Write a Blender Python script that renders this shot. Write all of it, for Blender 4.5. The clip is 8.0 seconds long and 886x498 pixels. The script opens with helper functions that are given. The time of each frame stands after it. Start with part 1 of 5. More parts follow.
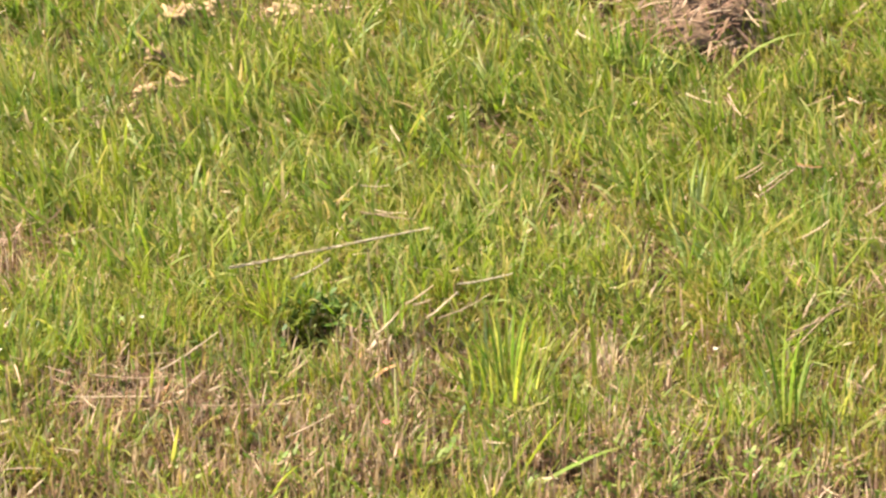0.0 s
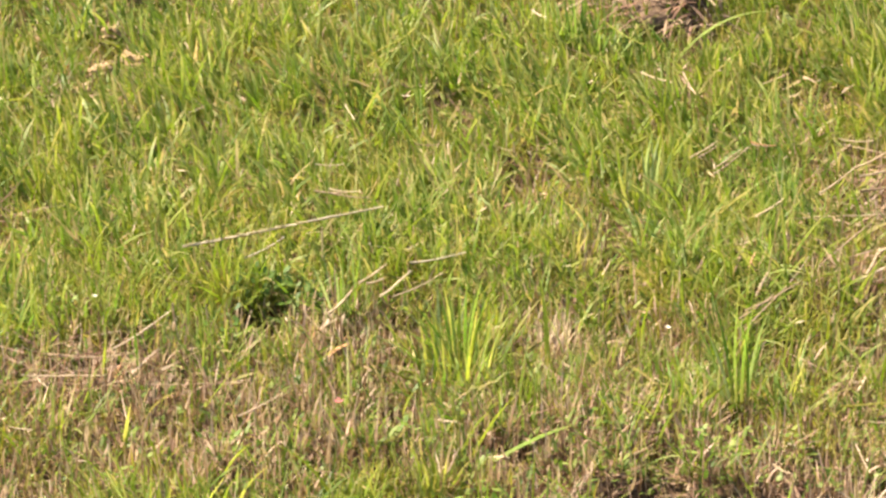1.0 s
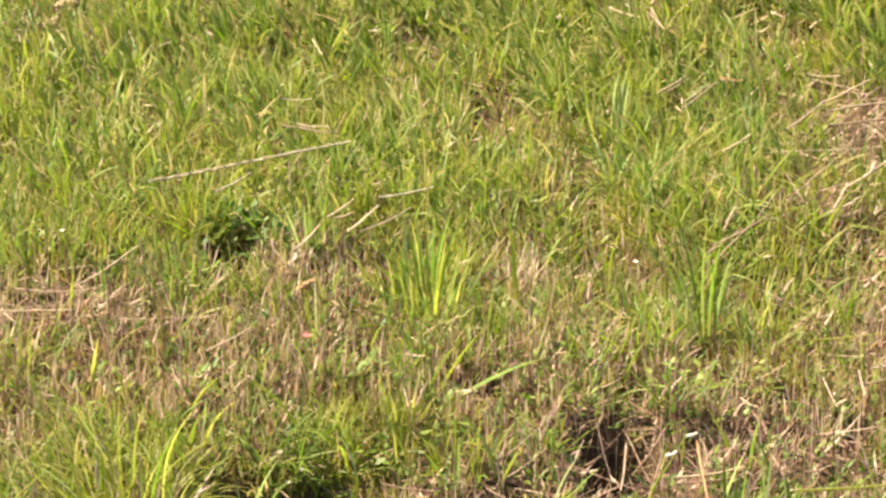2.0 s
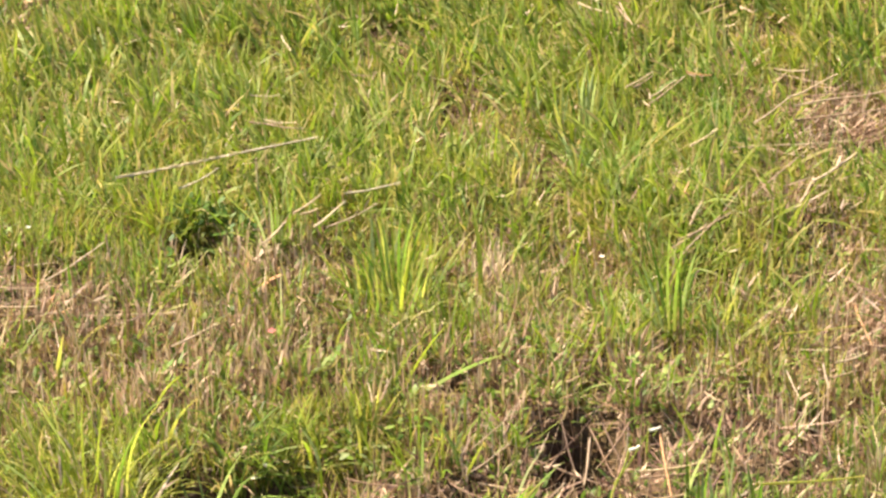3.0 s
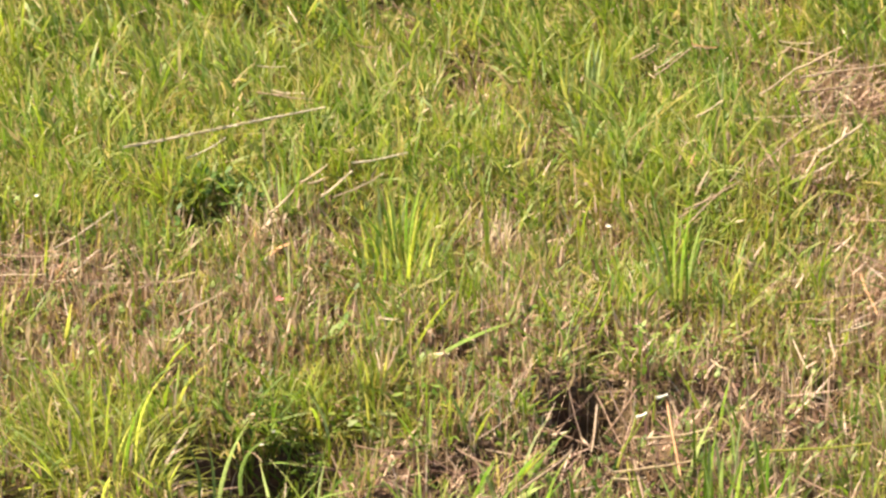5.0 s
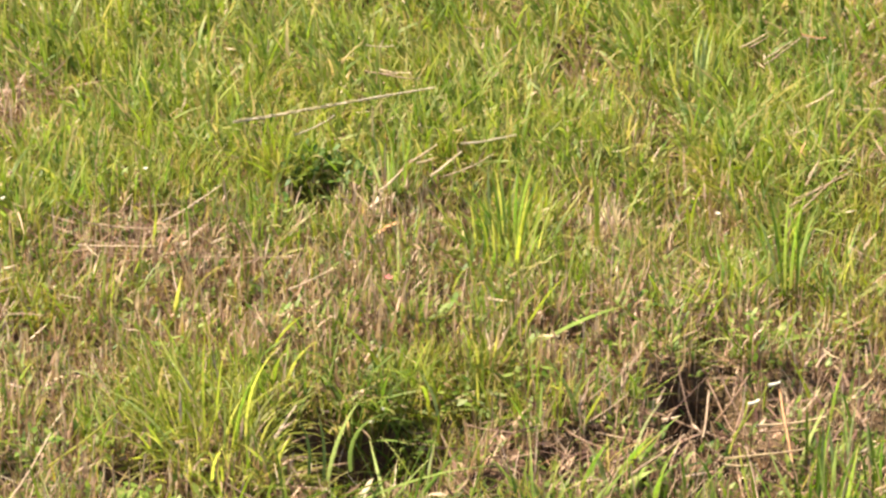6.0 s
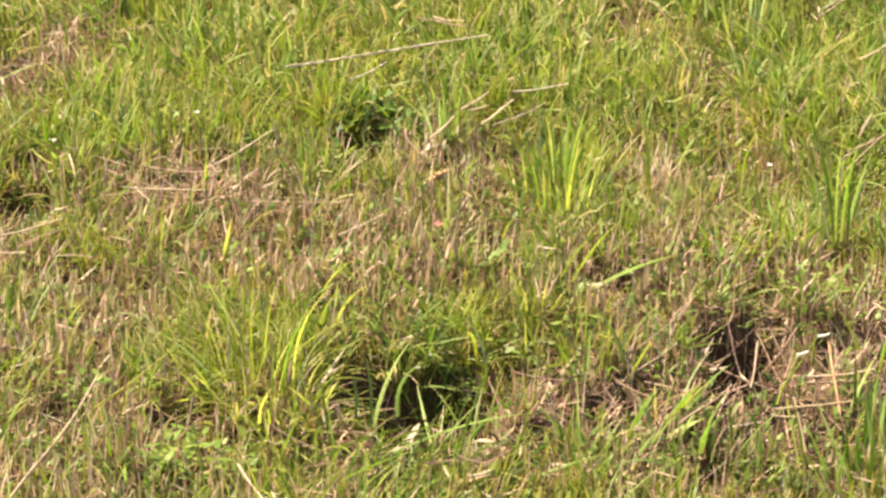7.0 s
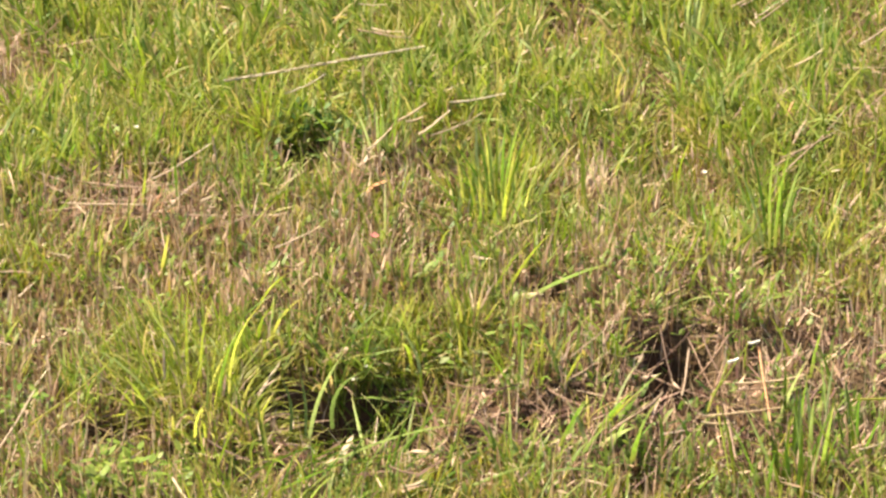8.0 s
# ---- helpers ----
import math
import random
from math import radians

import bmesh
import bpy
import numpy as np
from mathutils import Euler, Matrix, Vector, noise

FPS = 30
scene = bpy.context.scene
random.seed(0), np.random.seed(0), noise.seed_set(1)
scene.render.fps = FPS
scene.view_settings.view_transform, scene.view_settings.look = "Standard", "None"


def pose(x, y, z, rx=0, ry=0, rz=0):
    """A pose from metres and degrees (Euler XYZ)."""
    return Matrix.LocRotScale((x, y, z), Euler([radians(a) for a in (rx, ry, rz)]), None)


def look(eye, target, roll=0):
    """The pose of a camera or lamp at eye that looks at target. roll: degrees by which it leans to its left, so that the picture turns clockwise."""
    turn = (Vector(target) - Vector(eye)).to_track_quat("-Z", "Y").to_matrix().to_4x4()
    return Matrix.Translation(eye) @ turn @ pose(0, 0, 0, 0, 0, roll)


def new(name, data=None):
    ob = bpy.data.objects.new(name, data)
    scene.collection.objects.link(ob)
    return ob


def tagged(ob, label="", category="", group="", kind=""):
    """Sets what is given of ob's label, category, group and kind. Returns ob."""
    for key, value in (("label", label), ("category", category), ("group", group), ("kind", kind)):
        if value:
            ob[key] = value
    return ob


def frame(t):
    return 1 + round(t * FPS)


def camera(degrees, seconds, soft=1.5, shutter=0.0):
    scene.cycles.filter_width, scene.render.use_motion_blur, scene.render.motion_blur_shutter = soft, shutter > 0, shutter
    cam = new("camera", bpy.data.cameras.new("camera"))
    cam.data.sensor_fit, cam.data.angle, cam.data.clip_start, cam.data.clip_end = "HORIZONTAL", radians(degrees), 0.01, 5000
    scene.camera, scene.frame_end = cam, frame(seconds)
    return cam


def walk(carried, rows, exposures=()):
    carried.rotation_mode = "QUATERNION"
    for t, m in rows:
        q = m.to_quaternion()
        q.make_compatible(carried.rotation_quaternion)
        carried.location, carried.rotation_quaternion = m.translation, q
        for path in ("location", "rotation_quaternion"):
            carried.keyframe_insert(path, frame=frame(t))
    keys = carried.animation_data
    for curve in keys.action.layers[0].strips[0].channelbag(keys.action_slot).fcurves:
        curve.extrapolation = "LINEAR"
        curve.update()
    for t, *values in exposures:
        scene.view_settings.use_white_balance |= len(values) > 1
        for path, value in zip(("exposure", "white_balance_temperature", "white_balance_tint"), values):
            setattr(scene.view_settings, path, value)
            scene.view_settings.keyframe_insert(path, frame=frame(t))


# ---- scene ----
cam = camera(16, 8.0, soft=2.72)
PATH = [
    (0.0, pose(-0.007, -3.548, 1.597, 67.061, 1.149, 1.271)),
    (0.2, pose(0.003, -3.550, 1.596, 67.290, 1.178, 1.054)),
    (0.3, pose(0.008, -3.551, 1.599, 67.343, 1.137, 0.982)),
    (0.5, pose(0.010, -3.552, 1.601, 67.213, 1.048, 0.859)),
    (0.7, pose(0.012, -3.550, 1.596, 66.981, 1.027, 0.732)),
    (0.8, pose(0.011, -3.552, 1.594, 66.875, 0.958, 0.750)),
    (1.0, pose(0.012, -3.549, 1.597, 66.666, 0.969, 0.731)),
    (1.2, pose(0.013, -3.548, 1.591, 66.508, 0.879, 0.286)),
    (1.3, pose(0.015, -3.548, 1.591, 66.491, 0.912, 0.239)),
    (1.5, pose(0.011, -3.544, 1.592, 66.258, 0.791, 0.180)),
    (1.7, pose(0.011, -3.549, 1.593, 65.653, 0.763, 0.248)),
    (2.8, pose(0.028, -3.550, 1.588, 65.464, 0.680, -0.166)),
    (3.0, pose(0.038, -3.553, 1.590, 65.497, 0.832, -0.091)),
    (3.2, pose(0.042, -3.559, 1.589, 65.671, 0.800, -0.027)),
    (3.5, pose(0.048, -3.576, 1.591, 65.968, 0.788, 0.394)),
    (3.8, pose(0.046, -3.589, 1.594, 65.880, 0.903, 0.648)),
    (4.0, pose(0.048, -3.589, 1.590, 65.354, 1.042, 0.487)),
    (4.2, pose(0.048, -3.588, 1.590, 65.278, 1.104, 0.427)),
    (5.3, pose(0.012, -3.568, 1.574, 65.053, 0.434, -0.273)),
    (5.5, pose(0.001, -3.568, 1.568, 64.888, 0.203, -0.112)),
    (5.7, pose(-0.015, -3.569, 1.561, 65.148, -0.110, 0.407)),
    (5.8, pose(-0.023, -3.568, 1.562, 65.247, -0.241, 0.685)),
    (6.0, pose(-0.032, -3.569, 1.562, 65.100, -0.223, 1.533)),
    (6.2, pose(-0.033, -3.568, 1.557, 64.987, -0.349, 2.034)),
    (6.5, pose(-0.038, -3.568, 1.550, 64.718, -0.601, 2.417)),
    (6.8, pose(-0.035, -3.569, 1.549, 64.472, -0.665, 2.632)),
    (7.0, pose(-0.029, -3.569, 1.552, 64.275, -0.533, 2.734)),
    (7.2, pose(-0.023, -3.576, 1.554, 64.248, -0.498, 2.800)),
    (7.5, pose(-0.006, -3.581, 1.566, 64.208, -0.421, 2.793)),
    (7.8, pose(0.005, -3.582, 1.571, 64.120, -0.259, 2.482)),
    (8.0, pose(0.020, -3.587, 1.578, 64.247, -0.038, 2.066)),
]
walk(cam, PATH, exposures=((0.0, 1.93, 7000, 14.5), (8.0, 1.93, 7000, 14.5)))

# ---- daylight: clear sky and one sun, high and ahead to the left ----
SUN_AZ, SUN_EL = 294.0, 50.0
world = bpy.data.worlds.new("sky")
scene.world = world
world.use_nodes = True
sky = world.node_tree.nodes.new("ShaderNodeTexSky")
sky.sky_type, sky.sun_disc = "NISHITA", False
sky.sun_elevation, sky.sun_rotation = radians(SUN_EL), radians(SUN_AZ)
back = world.node_tree.nodes["Background"]
back.inputs["Strength"].default_value = 0.08
world.node_tree.links.new(sky.outputs[0], back.inputs["Color"])
lamp = bpy.data.lights.new("sun", "SUN")
lamp.energy, lamp.angle, lamp.color = 5.0, radians(0.5), (1.0, 0.93, 0.80)
sun = new("sun", lamp)
sun_way = Vector((math.sin(radians(SUN_AZ)) * math.cos(radians(SUN_EL)), math.cos(radians(SUN_AZ)) * math.cos(radians(SUN_EL)), math.sin(radians(SUN_EL))))
sun.matrix_world = look(sun_way * 10, (0, 0, 0))


# ---- materials ----
def nodes_of(name):
    m = bpy.data.materials.new(name)
    m.use_nodes = True
    t = m.node_tree
    return m, t.nodes, t.links, t.nodes["Principled BSDF"]


def ramp_node(n, stops):
    r = n.new("ShaderNodeValToRGB")
    e = r.color_ramp.elements
    while len(e) < len(stops):
        e.new(0.5)
    for k, (p, c) in enumerate(stops):
        e[k].position, e[k].color = p, (*c, 1)
    return r


def mix_node(n, l, kind, fac, a, b):
    m = n.new("ShaderNodeMix")
    m.data_type, m.blend_type = "RGBA", kind
    for socket, v in ((m.inputs[0], fac), (m.inputs[6], a), (m.inputs[7], b)):
        if isinstance(v, (int, float)):
            socket.default_value = v
        elif isinstance(v, tuple):
            socket.default_value = (*v, 1)
        else:
            l.new(v, socket)
    return m.outputs[2]


def leaf_material(name, stops, tip, tip_from=0.7, through_light=0.35, rough=0.5, pale_base=None, patch=None, lush=None, single=False, gloss=0.22):
    """Leaf of grass: colour by blade, a drying tip, a pale sheath, light passing through."""
    m, n, l, p = nodes_of(name)
    if single:
        rnd = n.new("ShaderNodeObjectInfo").outputs["Random"]
    else:
        rnd = n.new("ShaderNodeNewGeometry").outputs["Random Per Island"]
    r = ramp_node(n, stops)
    l.new(rnd, r.inputs[0])
    col = r.outputs[0]
    place = n.new("ShaderNodeNewGeometry").outputs["Position"]
    if patch:
        big = n.new("ShaderNodeTexNoise")
        big.inputs["Scale"].default_value, big.inputs["Detail"].default_value = 7.0, 3.0
        l.new(place, big.inputs["Vector"])
        sharp = ramp_node(n, [(0.42, (0, 0, 0)), (0.62, (1, 1, 1))])
        l.new(big.outputs["Fac"], sharp.inputs[0])
        col = mix_node(n, l, "MIX", sharp.outputs[0], col, mix_node(n, l, "MIX", 0.55, col, patch))
    if lush:
        clumps = n.new("ShaderNodeTexNoise")
        clumps.inputs["Scale"].default_value, clumps.inputs["Detail"].default_value = 13.0, 2.0
        l.new(place, clumps.inputs["Vector"])
        rich = ramp_node(n, [(0.49, (0, 0, 0)), (0.63, (1, 1, 1))])
        l.new(clumps.outputs["Fac"], rich.inputs[0])
        col = mix_node(n, l, "MIX", rich.outputs[0], col, mix_node(n, l, "MIX", 0.6, col, lush))
    fine = n.new("ShaderNodeTexNoise")
    fine.inputs["Scale"].default_value, fine.inputs["Detail"].default_value = 220.0, 4.0
    l.new(place, fine.inputs["Vector"])
    streak = ramp_node(n, [(0.3, (0.72, 0.72, 0.72)), (0.7, (1.2, 1.2, 1.2))])
    l.new(fine.outputs["Fac"], streak.inputs[0])
    col = mix_node(n, l, "MULTIPLY", 1.0, col, streak.outputs[0])
    along = n.new("ShaderNodeAttribute")
    along.attribute_name = "along"
    up = n.new("ShaderNodeMapRange")
    up.inputs[1].default_value, up.inputs[2].default_value = tip_from, 1.05
    l.new(along.outputs["Fac"], up.inputs[0])
    tipped = n.new("ShaderNodeMath")
    tipped.operation = "MULTIPLY"
    l.new(up.outputs[0], tipped.inputs[0])
    l.new(rnd, tipped.inputs[1])
    col = mix_node(n, l, "MIX", tipped.outputs[0], col, tip)
    if pale_base:
        low = n.new("ShaderNodeMapRange")
        low.inputs[1].default_value, low.inputs[2].default_value, low.inputs[3].default_value, low.inputs[4].default_value = 0.0, 0.35, 0.7, 0.0
        l.new(along.outputs["Fac"], low.inputs[0])
        col = mix_node(n, l, "MIX", low.outputs[0], col, pale_base)
    l.new(col, p.inputs["Base Color"])
    p.inputs["Roughness"].default_value = rough
    p.inputs["Specular IOR Level"].default_value = gloss
    tr = n.new("ShaderNodeBsdfTranslucent")
    l.new(mix_node(n, l, "MULTIPLY", 1.0, col, (1.10, 1.15, 0.85)), tr.inputs["Color"])
    mix = n.new("ShaderNodeMixShader")
    mix.inputs[0].default_value = through_light
    l.new(p.outputs[0], mix.inputs[1])
    l.new(tr.outputs[0], mix.inputs[2])
    l.new(mix.outputs[0], n["Material Output"].inputs["Surface"])
    return m


def soil_material():
    m, n, l, p = nodes_of("soil")
    place = n.new("ShaderNodeNewGeometry").outputs["Position"]
    a, b = n.new("ShaderNodeTexNoise"), n.new("ShaderNodeTexNoise")
    a.inputs["Scale"].default_value, a.inputs["Detail"].default_value = 9.0, 6.0
    b.inputs["Scale"].default_value, b.inputs["Detail"].default_value = 160.0, 6.0
    l.new(place, a.inputs["Vector"])
    l.new(place, b.inputs["Vector"])
    r = ramp_node(n, [(0.3, (0.034, 0.016, 0.010)), (0.55, (0.088, 0.042, 0.026)), (0.75, (0.175, 0.096, 0.060))])
    l.new(b.outputs["Fac"], r.inputs[0])
    g = ramp_node(n, [(0.4, (0.07, 0.065, 0.022)), (0.65, (0.12, 0.078, 0.045))])
    l.new(a.outputs["Fac"], g.inputs[0])
    # beyond the plot the sheet carries a closed sward
    reach = n.new("ShaderNodeVectorMath")
    reach.operation = "LENGTH"
    l.new(place, reach.inputs[0])
    far = n.new("ShaderNodeMapRange")
    far.inputs[1].default_value, far.inputs[2].default_value = 1.4, 2.0
    l.new(reach.outputs["Value"], far.inputs[0])
    c = n.new("ShaderNodeTexNoise")
    c.inputs["Scale"].default_value, c.inputs["Detail"].default_value = 30.0, 8.0
    l.new(place, c.inputs["Vector"])
    sward = ramp_node(n, [(0.3, (0.022, 0.030, 0.006)), (0.5, (0.045, 0.055, 0.010)), (0.62, (0.075, 0.080, 0.018)), (0.75, (0.13, 0.095, 0.045))])
    l.new(c.outputs["Fac"], sward.inputs[0])
    near = mix_node(n, l, "MIX", 0.4, r.outputs[0], g.outputs[0])
    l.new(mix_node(n, l, "MIX", far.outputs[0], near, sward.outputs[0]), p.inputs["Base Color"])
    p.inputs["Roughness"].default_value = 0.95
    p.inputs["Specular IOR Level"].default_value = 0.15
    bump = n.new("ShaderNodeBump")
    bump.inputs["Strength"].default_value, bump.inputs["Distance"].default_value = 0.8, 0.006
    l.new(b.outputs["Fac"], bump.inputs["Height"])
    l.new(bump.outputs[0], p.inputs["Normal"])
    return m


SOIL = soil_material()
FRESH = leaf_material("fresh_grass", [(0.0, (0.070, 0.138, 0.014)), (0.3, (0.136, 0.212, 0.021)), (0.52, (0.208, 0.282, 0.029)), (0.64, (0.25, 0.335, 0.090)), (0.74, (0.180, 0.265, 0.036)), (0.86, (0.30, 0.315, 0.060)), (0.92, (0.40, 0.295, 0.125)), (1.0, (0.47, 0.335, 0.18))],
                      (0.50, 0.37, 0.15), 0.6, 0.45, 0.55, (0.36, 0.26, 0.085), (0.252, 0.270, 0.015), (0.098, 0.180, 0.010), gloss=0.32)
SHORT = leaf_material("short_grass", [(0.0, (0.10, 0.135, 0.012)), (0.4, (0.170, 0.212, 0.022)), (0.70, (0.32, 0.275, 0.055)), (1.0, (0.47, 0.335, 0.16))],
                      (0.46, 0.34, 0.13), 0.5, 0.45, 0.55, (0.28, 0.21, 0.08), (0.27, 0.22, 0.020), gloss=0.3)
DRY = leaf_material("dry_grass", [(0.0, (0.085, 0.046, 0.024)), (0.4, (0.22, 0.125, 0.070)), (0.8, (0.39, 0.255, 0.158)), (1.0, (0.52, 0.38, 0.255))],
                    (0.5, 0.38, 0.22), 0.6, 0.25, 0.65)
STUB = leaf_material("pale_stubble", [(0.0, (0.12, 0.064, 0.038)), (0.4, (0.31, 0.186, 0.116)), (0.8, (0.48, 0.325, 0.222)), (1.0, (0.58, 0.44, 0.325))],
                     (0.56, 0.42, 0.28), 0.6, 0.25, 0.6)
HAY = leaf_material("strewn_hay", [(0.0, (0.048, 0.021, 0.014)), (0.55, (0.125, 0.060, 0.038)), (0.9, (0.25, 0.15, 0.10)), (1.0, (0.48, 0.36, 0.26))],
                    (0.5, 0.38, 0.22), 0.6, 0.15, 0.6)
BITS = leaf_material("bleached_bits", [(0.0, (0.28, 0.18, 0.10)), (0.6, (0.42, 0.30, 0.18)), (1.0, (0.54, 0.43, 0.29))], (0.6, 0.5, 0.3), 0.8, 0.2, 0.5)
HERB = leaf_material("herb_leaf", [(0.0, (0.075, 0.13, 0.020)), (0.5, (0.14, 0.205, 0.030)), (1.0, (0.25, 0.30, 0.07))],
                     (0.2, 0.2, 0.05), 0.9, 0.4, 0.5)
LIME = leaf_material("lime_blade", [(0.0, (0.17, 0.215, 0.022)), (0.5, (0.275, 0.315, 0.038)), (1.0, (0.40, 0.38, 0.090))],
                     (0.55, 0.42, 0.14), 0.75, 0.55, 0.5, (0.36, 0.31, 0.06), single=True)
GREEN = leaf_material("green_blade", [(0.0, (0.09, 0.18, 0.020)), (0.5, (0.168, 0.275, 0.034)), (1.0, (0.29, 0.36, 0.08))],
                      (0.46, 0.36, 0.13), 0.75, 0.5, 0.45, (0.28, 0.25, 0.07), single=True)
BLUISH = leaf_material("bluish_blade", [(0.0, (0.125, 0.175, 0.050)), (0.5, (0.21, 0.265, 0.085)), (1.0, (0.35, 0.39, 0.17))],
                       (0.4, 0.36, 0.17), 0.85, 0.55, 0.45, single=True)
YELLOW = leaf_material("yellow_lime_blade", [(0.0, (0.245, 0.28, 0.034)), (0.5, (0.350, 0.372, 0.056)), (1.0, (0.46, 0.43, 0.125))],
                       (0.55, 0.44, 0.14), 0.75, 0.7, 0.5, (0.47, 0.40, 0.14), single=True, gloss=0.35)
# dark green blades; over the hollow this colour also carries the shade
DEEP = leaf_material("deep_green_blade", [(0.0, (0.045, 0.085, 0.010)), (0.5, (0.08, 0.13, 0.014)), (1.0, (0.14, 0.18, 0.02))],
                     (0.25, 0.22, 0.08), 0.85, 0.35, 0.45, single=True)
HERBLEAF = leaf_material("herb_leaflet", [(0.0, (0.12, 0.19, 0.020)), (0.5, (0.19, 0.26, 0.036)), (1.0, (0.29, 0.34, 0.07))], (0.3, 0.3, 0.1), 0.9, 0.45, 0.5, single=True)
LEAFY = leaf_material("leafy_green", [(0.0, (0.05, 0.11, 0.016)), (0.5, (0.085, 0.155, 0.022)), (1.0, (0.15, 0.215, 0.035))], (0.2, 0.2, 0.05), 0.9, 0.4, 0.5, single=True)
BUFF = leaf_material("buff_straw", [(0.0, (0.28, 0.18, 0.11)), (0.5, (0.40, 0.28, 0.175)), (1.0, (0.55, 0.42, 0.28))],
                     (0.6, 0.5, 0.3), 0.8, 0.25, 0.45, single=True)
PALE = leaf_material("pale_straw", [(0.0, (0.48, 0.35, 0.20)), (1.0, (0.62, 0.49, 0.31))], (0.66, 0.56, 0.38), 0.9, 0.25, 0.4, single=True)
GREY = leaf_material("grey_stalk", [(0.0, (0.44, 0.36, 0.25)), (1.0, (0.54, 0.45, 0.32))], (0.5, 0.42, 0.3), 0.8, 0.3, 0.6, single=True)
RUST = leaf_material("rusty_stem", [(0.0, (0.40, 0.19, 0.08)), (1.0, (0.52, 0.28, 0.13))], (0.55, 0.36, 0.16), 0.8, 0.1, 0.5, single=True)
HAYBROWN = leaf_material("brown_hay", [(0.0, (0.10, 0.058, 0.036)), (1.0, (0.24, 0.145, 0.085))], (0.3, 0.2, 0.12), 0.8, 0.1, 0.6, single=True)
RUSTBROWN = leaf_material("red_brown_hay", [(0.0, (0.16, 0.085, 0.05)), (1.0, (0.27, 0.155, 0.095))], (0.3, 0.2, 0.12), 0.8, 0.1, 0.6, single=True)
CRUMB = leaf_material("crumbled_straw", [(0.0, (0.36, 0.24, 0.12)), (1.0, (0.49, 0.35, 0.19))], (0.6, 0.5, 0.3), 0.9, 0.1, 0.7, single=True)
WHITE = leaf_material("white_petal", [(0.0, (0.54, 0.49, 0.37)), (1.0, (0.64, 0.60, 0.49))], (0.8, 0.8, 0.75), 0.9, 0.2, 0.6, single=True)
PINK = leaf_material("pink_petal", [(0.0, (0.62, 0.20, 0.20)), (1.0, (0.70, 0.26, 0.24))], (0.7, 0.3, 0.3), 0.9, 0.2, 0.6, single=True)
EARTH = leaf_material("dark_earth", [(0.0, (0.10, 0.065, 0.040)), (1.0, (0.15, 0.10, 0.06))], (0.12, 0.09, 0.05), 0.9, 0.0, 0.95, single=True)


# ---- the lie of the land ----
def lattice(x, y, cell, seed):
    """Smooth random field between 0 and 1, in cells of that many metres."""
    table = np.random.default_rng(seed).random((256, 256))
    u, v = np.asarray(x) / cell + 60.3, np.asarray(y) / cell + 71.7
    i, j = np.floor(u).astype(int), np.floor(v).astype(int)
    a, b = u - i, v - j
    a, b = a * a * (3 - 2 * a), b * b * (3 - 2 * b)
    at = lambda p, q: table[p % 256, q % 256]
    return (at(i, j) * (1 - a) + at(i + 1, j) * a) * (1 - b) + (at(i, j + 1) * (1 - a) + at(i + 1, j + 1) * a) * b


def bump_at(x, y, cx, cy, rx, ry):
    return np.exp(-(((x - cx) / rx) ** 2 + ((y - cy) / ry) ** 2))


# hollows: x, y, half width, half depth, how deep
HOLLOWS = ((-0.172, -0.668, 0.066, 0.066, 0.17), (0.174, -0.575, 0.040, 0.054, 0.15), (-0.238, -0.640, 0.042, 0.042, 0.09), (0.152, -0.532, 0.030, 0.032, 0.08),
           (0.253, -0.556, 0.018, 0.024, 0.035), (0.191, -0.432, 0.024, 0.028, 0.045), (-0.674, -0.125, 0.034, 0.034, 0.05), 
           (-0.426, -0.738, 0.030, 0.028, 0.05), (-0.404, -0.792, 0.022, 0.022, 0.04), (-0.246, -0.184, 0.014, 0.018, 0.03), (-0.041, -0.186, 0.018, 0.022, 0.035),
           (-0.048, -0.738, 0.026, 0.020, 0.05), (-0.069, -0.808, 0.030, 0.022, 0.04), (0.053, -0.508, 0.022, 0.024, 0.045), (0.022, -0.656, 0.020, 0.022, 0.04),
           (0.113, -0.808, 0.020, 0.022, 0.04), (0.161, 0.100, 0.020, 0.028, 0.04), (0.432, -0.508, 0.022, 0.022, 0.03),
           (0.400, -0.738, 0.030, 0.028, 0.05), (-0.078, 1.180, 0.030, 0.045, 0.05), (0.430, 0.765, 0.022, 0.030, 0.03), (0.502, 0.718, 0.020, 0.028, 0.03),
           (0.100, 1.280, 0.050, 0.050, 0.08), (-0.334, 0.412, 0.014, 0.022, 0.03), (-0.231, 1.080, 0.024, 0.036, 0.04), (-0.586, -0.426, 0.024, 0.024, 0.04), (-0.545, -0.764, 0.028, 0.028, 0.04),
           (-0.285, -0.050, 0.036, 0.044, 0.045),
           (0.031, 0.425, 0.028, 0.040, 0.045), (0.088, 0.430, 0.022, 0.036, 0.04), (0.285, -0.300, 0.034, 0.040, 0.06), (0.462, 0.692, 0.028, 0.04, 0.035), (-0.715, 1.09, 0.025, 0.05, 0.06),
           (-0.675, -0.235, 0.04, 0.045, 0.06), (0.02, -0.42, 0.03, 0.035, 0.04), (0.13, 1.155, 0.03, 0.04, 0.06), (0.490, 0.000, 0.022, 0.028, 0.03), (0.16, 0.235, 0.022, 0.03, 0.04), (-0.105, -0.30, 0.025, 0.03, 0.04))
